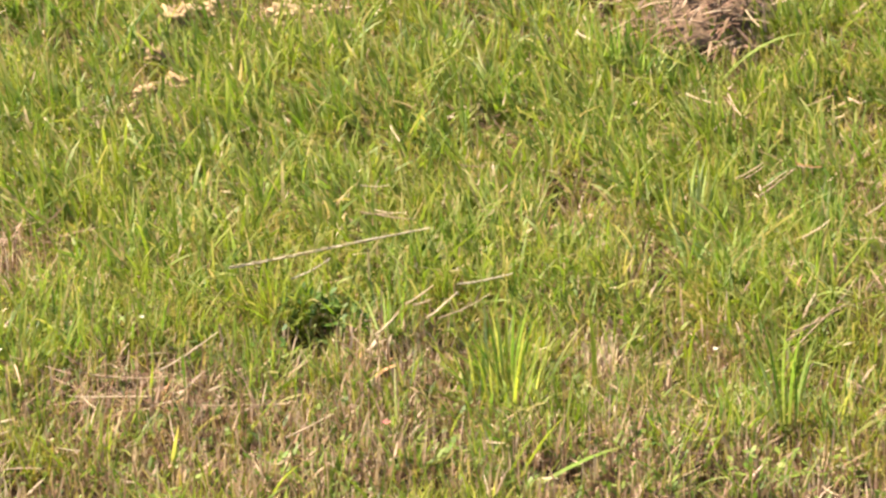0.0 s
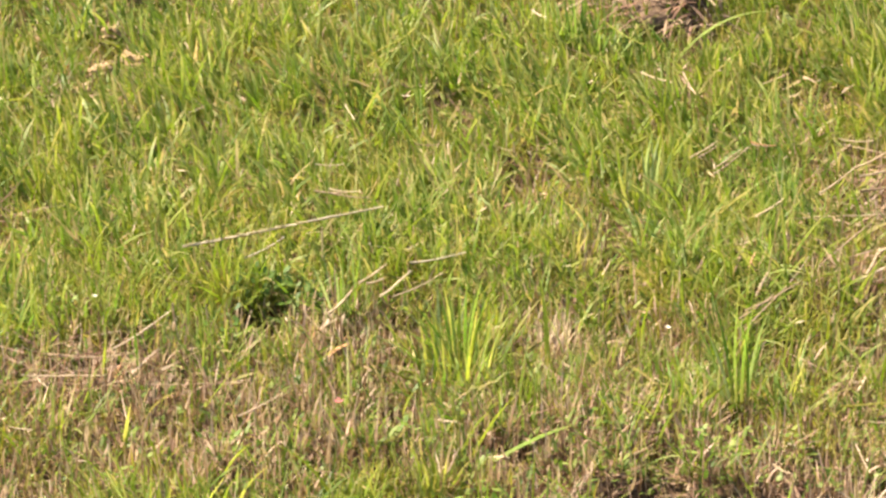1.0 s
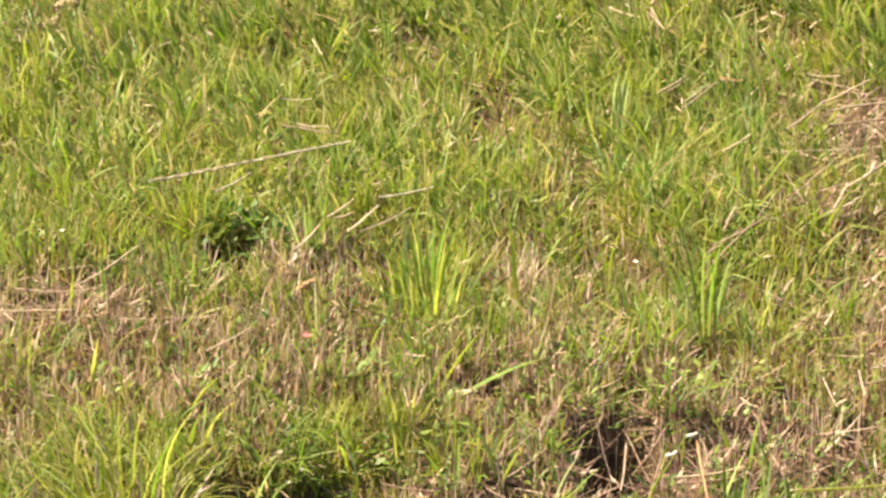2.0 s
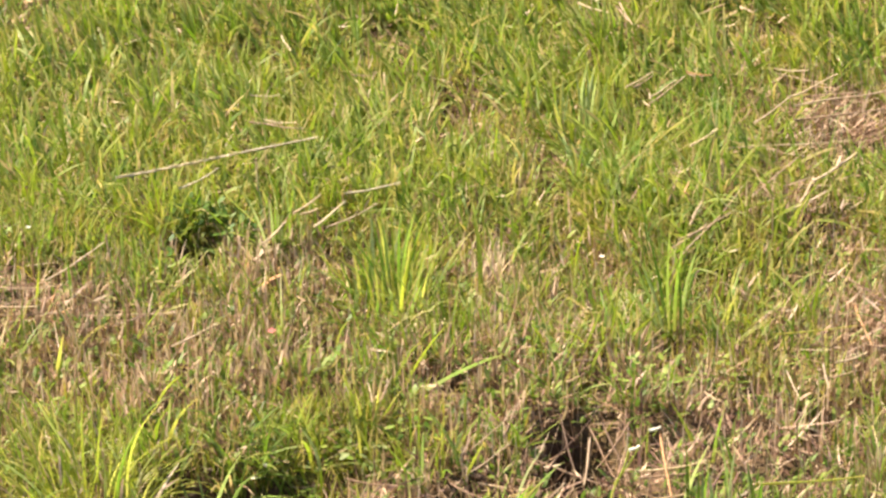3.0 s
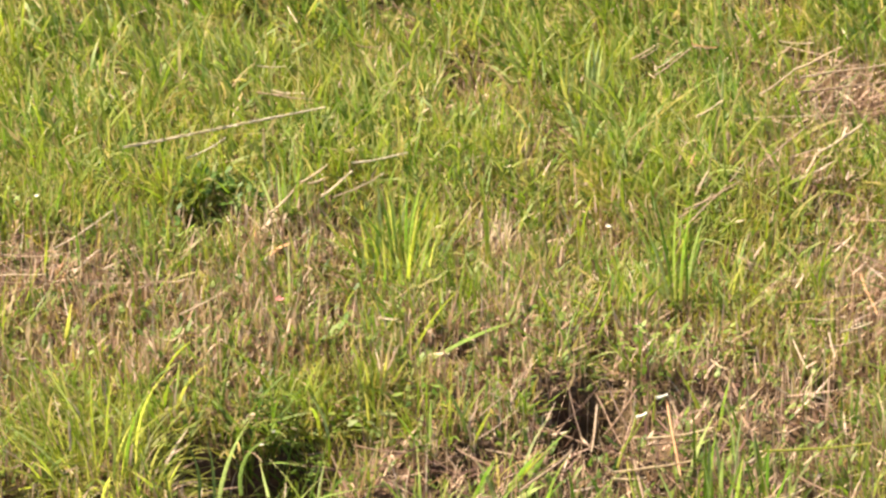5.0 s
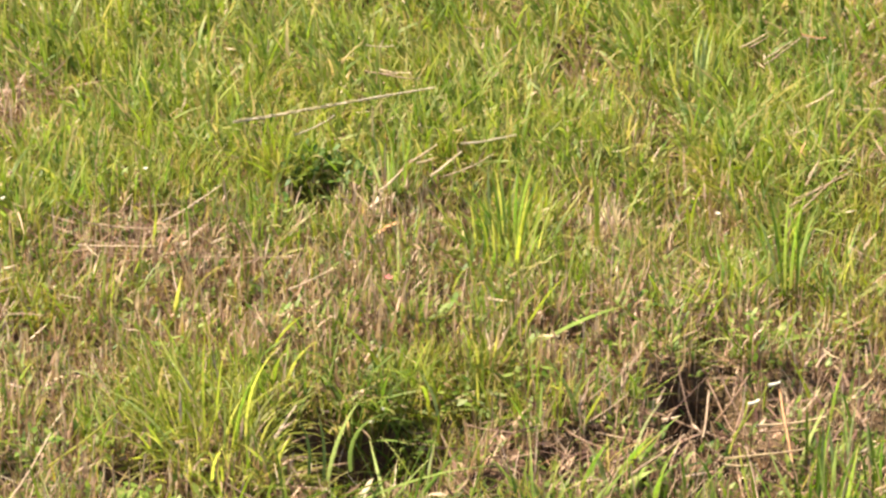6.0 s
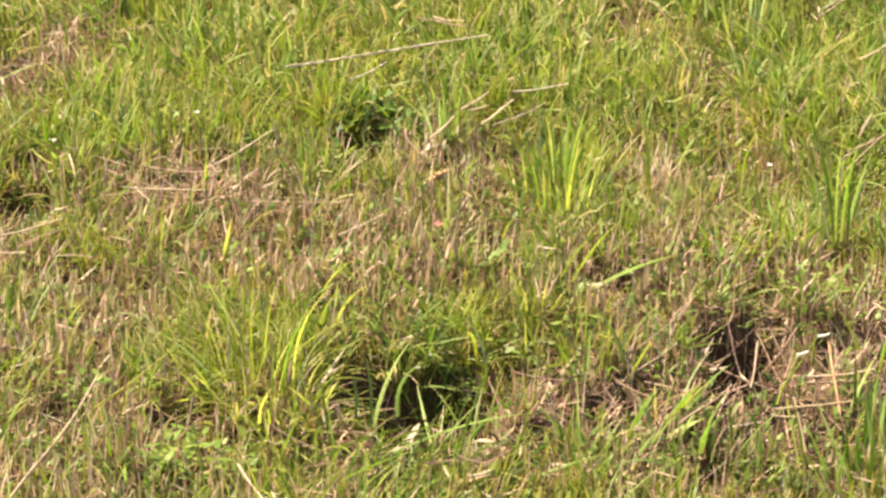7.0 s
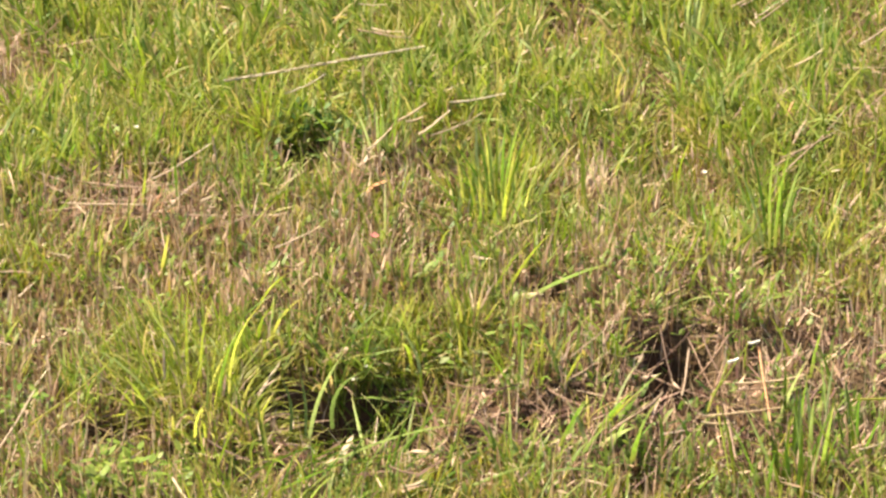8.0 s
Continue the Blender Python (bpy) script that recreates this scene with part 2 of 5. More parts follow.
# dry ground: x, y, half width, half depth, how much
DRY_SPOTS = ((-0.33, -0.655, 0.085, 0.055, -1.1), (-0.23, -0.33, 0.20, 0.11, 0.85), (0.16, -0.42, 0.12, 0.10, 0.9), (-0.48, -0.88, 0.14, 0.12, 0.7), (-0.46, -0.20, 0.10, 0.06, 0.9),
             (0.54, 0.33, 0.10, 0.14, 1.0), (0.52, -0.27, 0.07, 0.10, 0.9), (0.52, -0.42, 0.08, 0.10, 0.7), (0.073, -0.10, 0.030, 0.07, 0.8),
             (-0.21, -0.07, 0.035, 0.05, 0.8), (0.22, -0.66, 0.15, 0.10, 1.0), (-0.06, -0.72, 0.14, 0.06, 0.9), (0.30, -0.52, 0.10, 0.08, 0.4), (0.08, -0.40, 0.06, 0.05, 0.4), (-0.08, -0.45, 0.12, 0.08, -0.45), (-0.10, -0.56, 0.10, 0.05, -0.45), (0.28, -0.43, 0.06, 0.035, -0.6), (-0.42, -0.62, 0.10, 0.08, -0.4), (0.06, -0.84, 0.14, 0.05, -0.15), (0.16, -0.72, 0.20, 0.10, 0.5), (-0.70, 0.28, 0.09, 0.11, 0.25), (-0.68, 0.08, 0.08, 0.08, 0.2),
             (-0.63, 0.52, 0.05, 0.12, 0.6), (-0.65, 0.17, 0.05, 0.05, 0.5), (0.25, 0.73, 0.06, 0.06, 0.6), (-0.73, 0.14, 0.06, 0.08, 0.8),
             (-0.08, 1.14, 0.10, 0.05, 0.5), (0.27, 1.08, 0.13, 0.12, 1.0), (-0.53, 1.20, 0.06, 0.08, 0.7), (-0.40, 1.23, 0.08, 0.05, 0.7),
             (-0.56, 0.92, 0.05, 0.12, 0.5), (0.46, 0.03, 0.07, 0.06, 0.35), (-0.35, -0.42, 0.14, 0.10, 0.6), (-0.60, -0.55, 0.12, 0.13, 0.9),
             (-0.47, -0.80, 0.10, 0.08, 0.8), (0.13, -0.335, 0.09, 0.10, 0.7), (-0.147, -0.15, 0.06, 0.08, 0.8), (-0.323, -0.38, 0.12, 0.08, 0.5), (0.06, -0.64, 0.14, 0.06, 0.6),
             (0.14, 0.13, 0.05, 0.06, 0.7), (-0.05, 0.66, 0.05, 0.06, 0.6), (0.484, -0.02, 0.05, 0.06, 0.5), (-0.314, 0.41, 0.04, 0.05, 0.5), (0.42, 0.50, 0.12, 0.07, 0.6),
             (-0.70, 0.38, 0.05, 0.1, 0.5), (0.03, 0.42, 0.07, 0.08, 0.6), (0.20, 0.60, 0.06, 0.06, 0.4),
             (0.38, -0.58, 0.10, 0.10, 0.6), (0.20, -0.50, 0.08, 0.05, 0.5), (0.42, -0.14, 0.06, 0.05, 0.3), (-0.45, 1.13, 0.12, 0.07, 0.7), (0.20, 0.24, 0.05, 0.05, 0.5),
             (0.33, 0.10, 0.07, 0.07, 0.4), (0.10, -0.48, 0.08, 0.06, 0.5))


def ground_z(x, y):
    x, y = np.asarray(x, float), np.asarray(y, float)
    near = np.exp(-((x / 6) ** 2 + (y / 6) ** 2))
    z = -0.022 + 0.022 * (lattice(x, y, 0.23, 3) - 0.5) * (0.3 + near) + 0.012 * (lattice(x, y, 0.07, 4) - 0.5) * near
    # the litter lies in ragged little heaps and pits
    z = z + (0.012 + 0.030 * spread(x, y, HAY_SPOTS)) * near * (lattice(x, y, 0.034, 7) - 0.6)
    for cx, cy, rx, ry, deep in HOLLOWS:
        d = ((x - cx) / rx) ** 2 + ((y - cy) / ry) ** 2
        z = z - deep / (1 + d ** 3.5)
    return z


def in_hollow(x, y, grow=1.0):
    hit = np.zeros(np.shape(x), bool)
    for cx, cy, rx, ry, deep in HOLLOWS[:4]:
        hit |= ((x - cx) / (rx * grow)) ** 2 + ((y - cy) / (ry * grow)) ** 2 < 1
    return hit


# thin places where little tall grass stands: x, y, half width, half depth
CLEARINGS = ((-0.135, -0.080, 0.065, 0.045), (-0.195, -0.130, 0.045, 0.040), (0.072, -0.135, 0.036, 0.060), (-0.205, -0.140, 0.040, 0.050), (0.49, -0.31, 0.08, 0.09), (0.56, 0.30, 0.09, 0.11), (-0.57, 0.85, 0.06, 0.07),
             (0.27, 0.90, 0.05, 0.05), (-0.46, -0.24, 0.09, 0.05), (0.14, 0.10, 0.035, 0.05), (-0.54, 1.13, 0.05, 0.06), (-0.40, 1.15, 0.07, 0.05), (0.27, 0.68, 0.05, 0.05))


def trodden(x, y):
    """Beaten strips at the open side of the hollows, where no tall grass stands."""
    hit = np.zeros(np.shape(x), bool)
    for cx, cy, rx, ry, deep in HOLLOWS:
        hit |= ((x - cx) / (rx * 0.95)) ** 2 + ((y - cy + 0.055) / (ry + 0.055)) ** 2 < 1
    for cx, cy, rx, ry in CLEARINGS:
        hit |= ((x - cx) / rx) ** 2 + ((y - cy) / ry) ** 2 < 0.55 + 0.9 * (lattice(x, y, 0.02, 31) - 0.5)
    return hit


def dryness(x, y):
    d = np.clip(0.26 - 0.9 * (y + 0.12), 0.05, 0.50) + 0.5 * (lattice(x, y, 0.12, 5) - 0.5) + 0.25 * (lattice(x, y, 0.045, 6) - 0.5)
    for cx, cy, rx, ry, w in DRY_SPOTS:
        d = d + w * 0.85 * bump_at(x, y, cx, cy, rx, ry)
    return np.clip(d, 0, 1)


# hay lies here: x, y, half width, half depth
HAY_SPOTS = ((0.24, -0.66, 0.20, 0.13), (0.02, -0.70, 0.14, 0.07), (-0.25, -0.79, 0.09, 0.05), (0.36, -0.56, 0.09, 0.08), (-0.73, 0.14, 0.06, 0.07), (-0.46, 1.15, 0.10, 0.05))
# bleached hay lies flat here: x, y, half width, half depth
PALE_SPOTS = ((0.56, 0.33, 0.13, 0.13), (0.54, -0.29, 0.08, 0.10), (-0.46, -0.21, 0.09, 0.06), (0.47, 0.05, 0.06, 0.05), (0.25, 0.72, 0.06, 0.05), (-0.70, 0.27, 0.05, 0.06))


def spread(x, y, spots):
    d = np.full(np.shape(x), 0.03)
    for cx, cy, rx, ry in spots:
        d = d + bump_at(x, y, cx, cy, rx, ry)
    return np.clip(d, 0, 1)


def hay_cover(x, y):
    return spread(x, y, HAY_SPOTS + PALE_SPOTS)


def ground_sheet():
    fine = lambda a, b, s: np.arange(a, b, s)
    far = np.array([1.6, 2.0, 2.6, 3.6, 5, 7, 10, 15, 25, 45, 90, 200, 500, 1500])
    xs = np.concatenate([-far[::-1], fine(-1.3, 1.3, 0.0125), far])
    ys = np.concatenate([-far[::-1], fine(-1.4, 1.55, 0.0125), far])
    X, Y = np.meshgrid(xs, ys)
    Z = ground_z(X, Y)
    V = np.stack([X, Y, Z], 2).reshape(-1, 3)
    w, h = len(xs), len(ys)
    i = (np.arange(h - 1)[:, None] * w + np.arange(w - 1)).ravel()
    return quads("ground", V, np.stack([i, i + 1, i + w + 1, i + w], 1), SOIL)


def quads(name, V, Q, mat, along=None):
    me = bpy.data.meshes.new(name)
    me.vertices.add(len(V))
    me.vertices.foreach_set("co", np.asarray(V, np.float32).ravel())
    me.loops.add(Q.size)
    me.loops.foreach_set("vertex_index", np.asarray(Q, np.int32).ravel())
    me.polygons.add(len(Q))
    me.polygons.foreach_set("loop_start", np.arange(0, Q.size, 4, dtype=np.int32))
    me.polygons.foreach_set("use_smooth", np.ones(len(Q), bool))
    if along is not None:
        me.attributes.new("along", "FLOAT", "POINT").data.foreach_set("value", np.asarray(along, np.float32).ravel())
    me.materials.append(mat)
    me.update(calc_edges=True)
    me.validate()
    return me


tagged(new("ground", ground_sheet()), "brown soil with hollows under the grass", "ground", kind="structure")


# ---- uncountable grass ----
def ribbons(name, x, y, az, length, width, tilt, curl, spin, mat, segs=4, lift=0.0, floor=True):
    """Grass blades, one ribbon each: az is the way a blade leans, tilt its lean at the foot and curl the further lean to its tip."""
    n = len(x)
    z = ground_z(x, y)
    c = np.stack([x, y, z + lift], 1)
    ahead, aside = np.stack([np.cos(az), np.sin(az), 0 * az], 1), np.stack([-np.sin(az), np.cos(az), 0 * az], 1)
    V, A = np.zeros((n, 2 * (segs + 1), 3)), np.zeros((n, 2 * (segs + 1)))
    for k in range(segs + 1):
        u = k / segs
        th = tilt + curl * u
        way = ahead * np.sin(th)[:, None] + np.array((0, 0, 1.0)) * np.cos(th)[:, None]
        flat = ahead * np.cos(th)[:, None] - np.array((0, 0, 1.0)) * np.sin(th)[:, None]
        s = spin * (0.4 + 0.6 * u)
        side = aside * np.cos(s)[:, None] + flat * np.sin(s)[:, None]
        w = width * (0.62 + 0.9 * u - 1.45 * u ** 2.2) / 2
        w = np.maximum(w, 0.0002)
        if floor and k:
            c[:, 2] = np.maximum(c[:, 2], z - 0.004 + 0.012 * u)
        V[:, 2 * k], V[:, 2 * k + 1] = c - side * w[:, None], c + side * w[:, None]
        A[:, 2 * k], A[:, 2 * k + 1] = u, u
        c = c + way * (length / segs)[:, None]
    step = (2 * np.arange(segs))[None, :, None] + np.array([0, 1, 3, 2])[None, None, :]
    Q = (np.arange(n) * 2 * (segs + 1))[:, None, None] + step
    return new(name, quads(name, V.reshape(-1, 3), Q.reshape(-1, 4), mat, A))


AREA = (-0.98, 0.80, -1.05, 1.45)


def scatter(n, seed, keep, clump=0.0, per=1):
    """Feet of blades over the plot; with clump, in tillers of per blades within that reach. keep gives the chance by place."""
    r = np.random.default_rng(seed)
    x, y = r.uniform(AREA[0], AREA[1], n), r.uniform(AREA[2], AREA[3], n)
    ok = (r.random(n) < keep(x, y)) & ~in_hollow(x, y)
    x, y = x[ok], y[ok]
    tone = r.uniform(0, 2 * math.pi, len(x))
    if per > 1:
        x, y, tone = np.repeat(x, per), np.repeat(y, per), np.repeat(tone, per)
        x, y = x + r.normal(0, clump, len(x)), y + r.normal(0, clump, len(x))
        ok = ~in_hollow(x, y)
        x, y, tone = x[ok], y[ok], tone[ok]
    return r, x, y, tone


def far_meadow(y):
    """0 in the near half of the plot, 1 in the far meadow, where the grass is coarser and tussocky."""
    u = np.clip((np.asarray(y) + 0.15) / 0.6, 0, 1)
    return u * u * (3 - 2 * u)


def tussocks(x, y):
    return lattice(x, y, 0.085, 41)


def meadow():
    # tall fresh blades, in tillers
    r, x, y, a = scatter(17500, 11, lambda x, y: np.clip(1.06 - 0.95 * dryness(x, y) + 1.2 * (lattice(x, y, 0.06, 8) - 0.5) + 1.3 * far_meadow(y) * (tussocks(x, y) - 0.5), 0.06, 1) * (1 - 0.55 * hay_cover(x, y)) * (1 - bump_at(x, y, -0.33, -0.66, 0.085, 0.055)) * ~trodden(x, y), 0.007, 4)
    k = len(x)
    tall = 0.65 + 0.75 * lattice(x, y, 0.10, 9)
    drift = 2 * math.pi * lattice(x, y, 0.16, 21) + r.normal(0, 1.9, k)
    drift = np.where(r.random(k) < 0.65 * far_meadow(y), r.normal(2.5, 0.7, k), drift)
    coarse = 1 + 0.6 * far_meadow(y)
    ob = ribbons("meadow_grass", x, y, drift, r.uniform(0.030, 0.082, k) * tall * (1 + 0.15 * far_meadow(y)), r.uniform(0.0015, 0.0046, k) * coarse, np.abs(r.normal(0.5, 0.45, k)),
                 np.abs(r.normal(0.4, 0.6, k)), r.normal(0, 0.9, k), FRESH, 5)
    tagged(ob, "fresh yellow-green meadow grass standing on the ground", "grass", kind="stuff")
    # low fine sward
    r, x, y, a = scatter(46000, 12, lambda x, y: (1.0 - 0.65 * dryness(x, y) - 0.5 * hay_cover(x, y)) * (1 - far_meadow(y) * np.clip(0.9 - 1.3 * tussocks(x, y), 0, 0.7)) * (1 - 0.7 * bump_at(x, y, -0.33, -0.66, 0.085, 0.055)), 0.008, 2)
    k = len(x)
    ob = ribbons("short_grass", x, y, r.uniform(0, 6.283, k), r.uniform(0.018, 0.05, k), r.uniform(0.0013, 0.0034, k), r.uniform(0.05, 0.9, k),
                 r.normal(0.3, 0.5, k), r.uniform(-1.4, 1.4, k), SHORT, 3)
    tagged(ob, "short green and straw-tipped grass covering the ground", "grass", kind="stuff")
    # standing stubble of dead stems
    r, x, y, a = scatter(26000, 13, lambda x, y: np.clip(1.1 * dryness(x, y) - 0.05, 0.04, 1) * (1 - 0.75 * spread(x, y, HAY_SPOTS)), 0.006, 2)
    k = len(x)
    ob = ribbons("dry_stubble", x, y, r.uniform(0, 6.283, k), r.uniform(0.018, 0.054, k), r.uniform(0.0018, 0.0046, k), np.abs(r.normal(0.08, 0.30, k)),
                 r.normal(0.2, 0.5, k), r.uniform(-1.4, 1.4, k), STUB, 3)
    tagged(ob, "dry tan stubble of cut stems on the soil", "dry grass", kind="stuff")
    # taller dead stems still upright between the stubble
    r, x, y, a = scatter(9500, 23, lambda x, y: np.clip(1.1 * dryness(x, y) - 0.12, 0.02, 0.9) * (0.25 + 1.2 * lattice(x, y, 0.05, 24)) * (1 - 0.6 * spread(x, y, HAY_SPOTS)), 0.006, 2)
    k = len(x)
    ob = ribbons("standing_dead_stems", x, y, r.uniform(0, 6.283, k), r.uniform(0.030, 0.075, k), r.uniform(0.0013, 0.0028, k), np.abs(r.normal(0.0, 0.22, k)),
                 r.normal(0.1, 0.25, k), r.uniform(-1.4, 1.4, k), STUB, 4)
    tagged(ob, "upright pale tan dead stems between the stubble", "dry grass", kind="stuff")
    # long fine blades that rise out of the sward and arch over
    r, x, y, a = scatter(2000, 25, lambda x, y: (1 - bump_at(x, y, -0.22, 0.02, 0.20, 0.12)) * np.clip(0.95 - 0.6 * dryness(x, y), 0.2, 1) * (1 - 0.5 * hay_cover(x, y)) * ~trodden(x, y), 0.006, 2)
    k = len(x)
    ob = ribbons("long_fine_grass", x, y, r.uniform(0, 6.283, k), r.uniform(0.07, 0.135, k), r.uniform(0.0014, 0.0030, k), np.abs(r.normal(0.35, 0.3, k)),
                 np.abs(r.normal(0.8, 0.6, k)), r.normal(0, 0.7, k), FRESH, 8)
    tagged(ob, "long fine green blades arching over the sward", "grass", kind="stuff")
    # dead blades lying about
    r, x, y, a = scatter(44000, 14, lambda x, y: np.clip(0.22 + 0.55 * dryness(x, y), 0, 1) * (1 - 0.4 * hay_cover(x, y)))
    k = len(x)
    ob = ribbons("thatch", x, y, r.normal(0.5, 1.1, k) + math.pi * r.integers(0, 2, k), r.uniform(0.012, 0.055, k), r.uniform(0.0016, 0.0046, k), r.uniform(0.8, 1.6, k),
                 r.normal(0.0, 0.6, k), r.uniform(-1.2, 1.2, k), DRY, 3, lift=0.004)
    tagged(ob, "brown and tan dead blades lying as thatch", "dry grass", kind="stuff")
    # longer loose straw on top of the dry patches
    r, x, y, a = scatter(26000, 17, lambda x, y: spread(x, y, HAY_SPOTS))
    k = len(x)
    ob = ribbons("loose_hay", x, y, r.normal(0.45, 1.0, k) + math.pi * r.integers(0, 2, k), np.where(r.random(k) < 0.12, r.uniform(0.040, 0.075, k), r.uniform(0.010, 0.036, k)), r.uniform(0.0014, 0.0036, k), r.uniform(1.0, 1.6, k),
                 r.normal(0.0, 0.25, k), r.uniform(-1.2, 1.2, k), HAY, 4, lift=r.uniform(0.006, 0.026, k))
    tagged(ob, "long dry tan hay strewn over the dry patches", "dry grass", kind="stuff")
    # bleached hay matted flat over the grass
    r, x, y, a = scatter(30000, 27, lambda x, y: spread(x, y, PALE_SPOTS) - 0.02)
    k = len(x)
    ob = ribbons("bleached_hay", x, y, r.normal(0.45, 0.6, k) + math.pi * r.integers(0, 2, k), r.uniform(0.018, 0.075, k), r.uniform(0.0014, 0.0032, k), r.uniform(1.1, 1.6, k),
                 r.normal(0.0, 0.3, k), r.uniform(-1.2, 1.2, k), STUB, 4, lift=r.uniform(0.008, 0.034, k))
    tagged(ob, "pale bleached hay matted flat over the grass", "dry grass", kind="stuff")
    # short bleached bits caught in the sward
    r, x, y, a = scatter(5400, 19, lambda x, y: 0.35 + 0.5 * lattice(x, y, 0.08, 20))
    k = len(x)
    ob = ribbons("straw_bits", x, y, r.uniform(0, 6.283, k), r.uniform(0.010, 0.032, k), r.uniform(0.0016, 0.0034, k), r.uniform(0.7, 1.6, k),
                 r.normal(0.0, 0.4, k), r.uniform(-1.2, 1.2, k), BITS, 3, lift=r.uniform(0.012, 0.038, k))
    tagged(ob, "short bleached straw bits caught in the grass", "straw", kind="stuff")
    # small round leaves close to the soil
    r, x, y, a = scatter(21000, 15, lambda x, y: np.clip(0.12 + 0.9 * dryness(x, y) * (y < 0.1) - 0.6 * hay_cover(x, y), 0, 0.8), 0.008, 3)
    k = len(x)
    ob = ribbons("low_herb_leaves", x, y, r.uniform(0, 6.283, k), r.uniform(0.007, 0.020, k), r.uniform(0.003, 0.0075, k), r.uniform(0.3, 1.2, k),
                 r.uniform(0.1, 0.8, k), r.uniform(-0.4, 0.4, k), HERB, 3, lift=r.uniform(0.004, 0.022, k))
    tagged(ob, "small green herb leaves low among the stubble", "herb", kind="stuff")
    # coarser grass all round the plot
    r = np.random.default_rng(16)
    k = 130000
    rad, ang = 0.78 + 8 * r.random(k) ** 1.7, r.uniform(0, 6.283, k)
    x, y = rad * np.cos(ang), rad * np.sin(ang)
    ok = ~((x > AREA[0]) & (x < AREA[1]) & (y > AREA[2]) & (y < AREA[3]))
    x, y = x[ok], y[ok]
    k = len(x)
    ob = ribbons("surrounding_grass", x, y, r.uniform(0, 6.283, k), r.uniform(0.05, 0.11, k), r.uniform(0.006, 0.012, k), r.uniform(0.05, 0.9, k),
                 r.normal(0.5, 0.4, k), r.uniform(-1, 1, k), FRESH, 2)
    tagged(ob, "green meadow grass further out on the ground", "grass", kind="stuff")


meadow()


# ---- parts ----
def part(name, me, mat, parent, m=None, label=""):
    """One mesh object under a thing or a part."""
    ob = new(name, me)
    if mat and not me.materials:
        me.materials.append(mat)
    ob.parent = parent
    if m is not None:
        ob.matrix_basis = m
    return tagged(ob, label)


def thing(name, x, y, label, category, group="", dz=0.0):
    ob = new(name)
    ob.empty_display_size = 0.02
    ob.location = (x, y, float(ground_z(x, y)) + dz)
    return tagged(ob, label, category, group)


BLADES = {}


def blade_mesh(mat, kind, curl):
    """A unit blade: width along x, bending towards y, folded along its midrib."""
    key = (mat.name, kind, curl)
    if key in BLADES:
        return BLADES[key]
    segs, V, A, Q = 8, [], [], []
    px, pz = 0.0, 0.0
    for k in range(segs + 1):
        u = k / segs
        th = curl * u ** 1.3
        w = max((0.75 + 0.7 * u - 1.42 * u ** 2.4) / 2, 0.02)
        for s in (-1, 0, 1):
            V.append((s * w, px + (0.012 if s else 0.0) * math.cos(th) * (1 - u), pz - (0.012 if s else 0.0) * math.sin(th) * (1 - u)))
            A.append(u)
        if k:
            b = 3 * (k - 1)
            Q += [(b, b + 1, b + 4, b + 3), (b + 1, b + 2, b + 5, b + 4)]
        px, pz = px + math.sin(th) / segs, pz + math.cos(th) / segs
    BLADES[key] = quads("blade", np.array(V), np.array(Q), mat, A)
    return BLADES[key]


def grass_tuft(x, y, n, tall, mats, label, seed, reach=0.02, fan=0.55, toward=None, bias=0.0, wide=0.0048, curls=(0.3, 0.7, 1.1, 1.6), group="grass tufts"):
    """A tuft of single blades that fan out from one foot; toward (degrees) and bias give it a lean."""
    r = random.Random(seed)
    root = thing("grass_tuft", x, y, label, "grass", group)
    for k in range(n):
        a, d = r.uniform(0, 2 * math.pi), reach * math.sqrt(r.random())
        out = a if toward is None or r.random() > bias else radians(toward) + r.gauss(0, 0.45)
        out += r.gauss(0, 0.35)
        lean = abs(r.gauss(fan * 0.6, fan * 0.5))
        size = tall * r.uniform(0.45, 1.0)
        fx, fy = d * math.cos(a), d * math.sin(a) * 1.3
        dz = float(ground_z(x + fx, y + fy)) - root.location.z
        m = Matrix.Translation((fx, fy, dz - 0.004)) @ Matrix.Rotation(out - math.pi / 2, 4, "Z") @ Matrix.Rotation(-min(lean, 1.2), 4, "X") @ Matrix.Rotation(r.uniform(-0.8, 0.8), 4, "Z")
        part("blade", blade_mesh(r.choice(mats), "a", r.choice(curls)), None, root, m @ Matrix.Diagonal((0.82 * wide * r.uniform(0.7, 1.3), size, size, 1)))
    return root


def long_blade(x, y, turn, lean, curl, size, wide, mat, label, dz=0.0):
    """One striking blade or leaf that arches on its own."""
    root = thing("long_blade", x, y, label, "grass blade", dz=dz)
    m = Matrix.Rotation(radians(turn) - math.pi / 2, 4, "Z") @ Matrix.Rotation(-radians(lean), 4, "X")
    part("blade", blade_mesh(mat, "l", curl), None, root, m @ Matrix.Diagonal((wide, size, size, 1)))
    return root


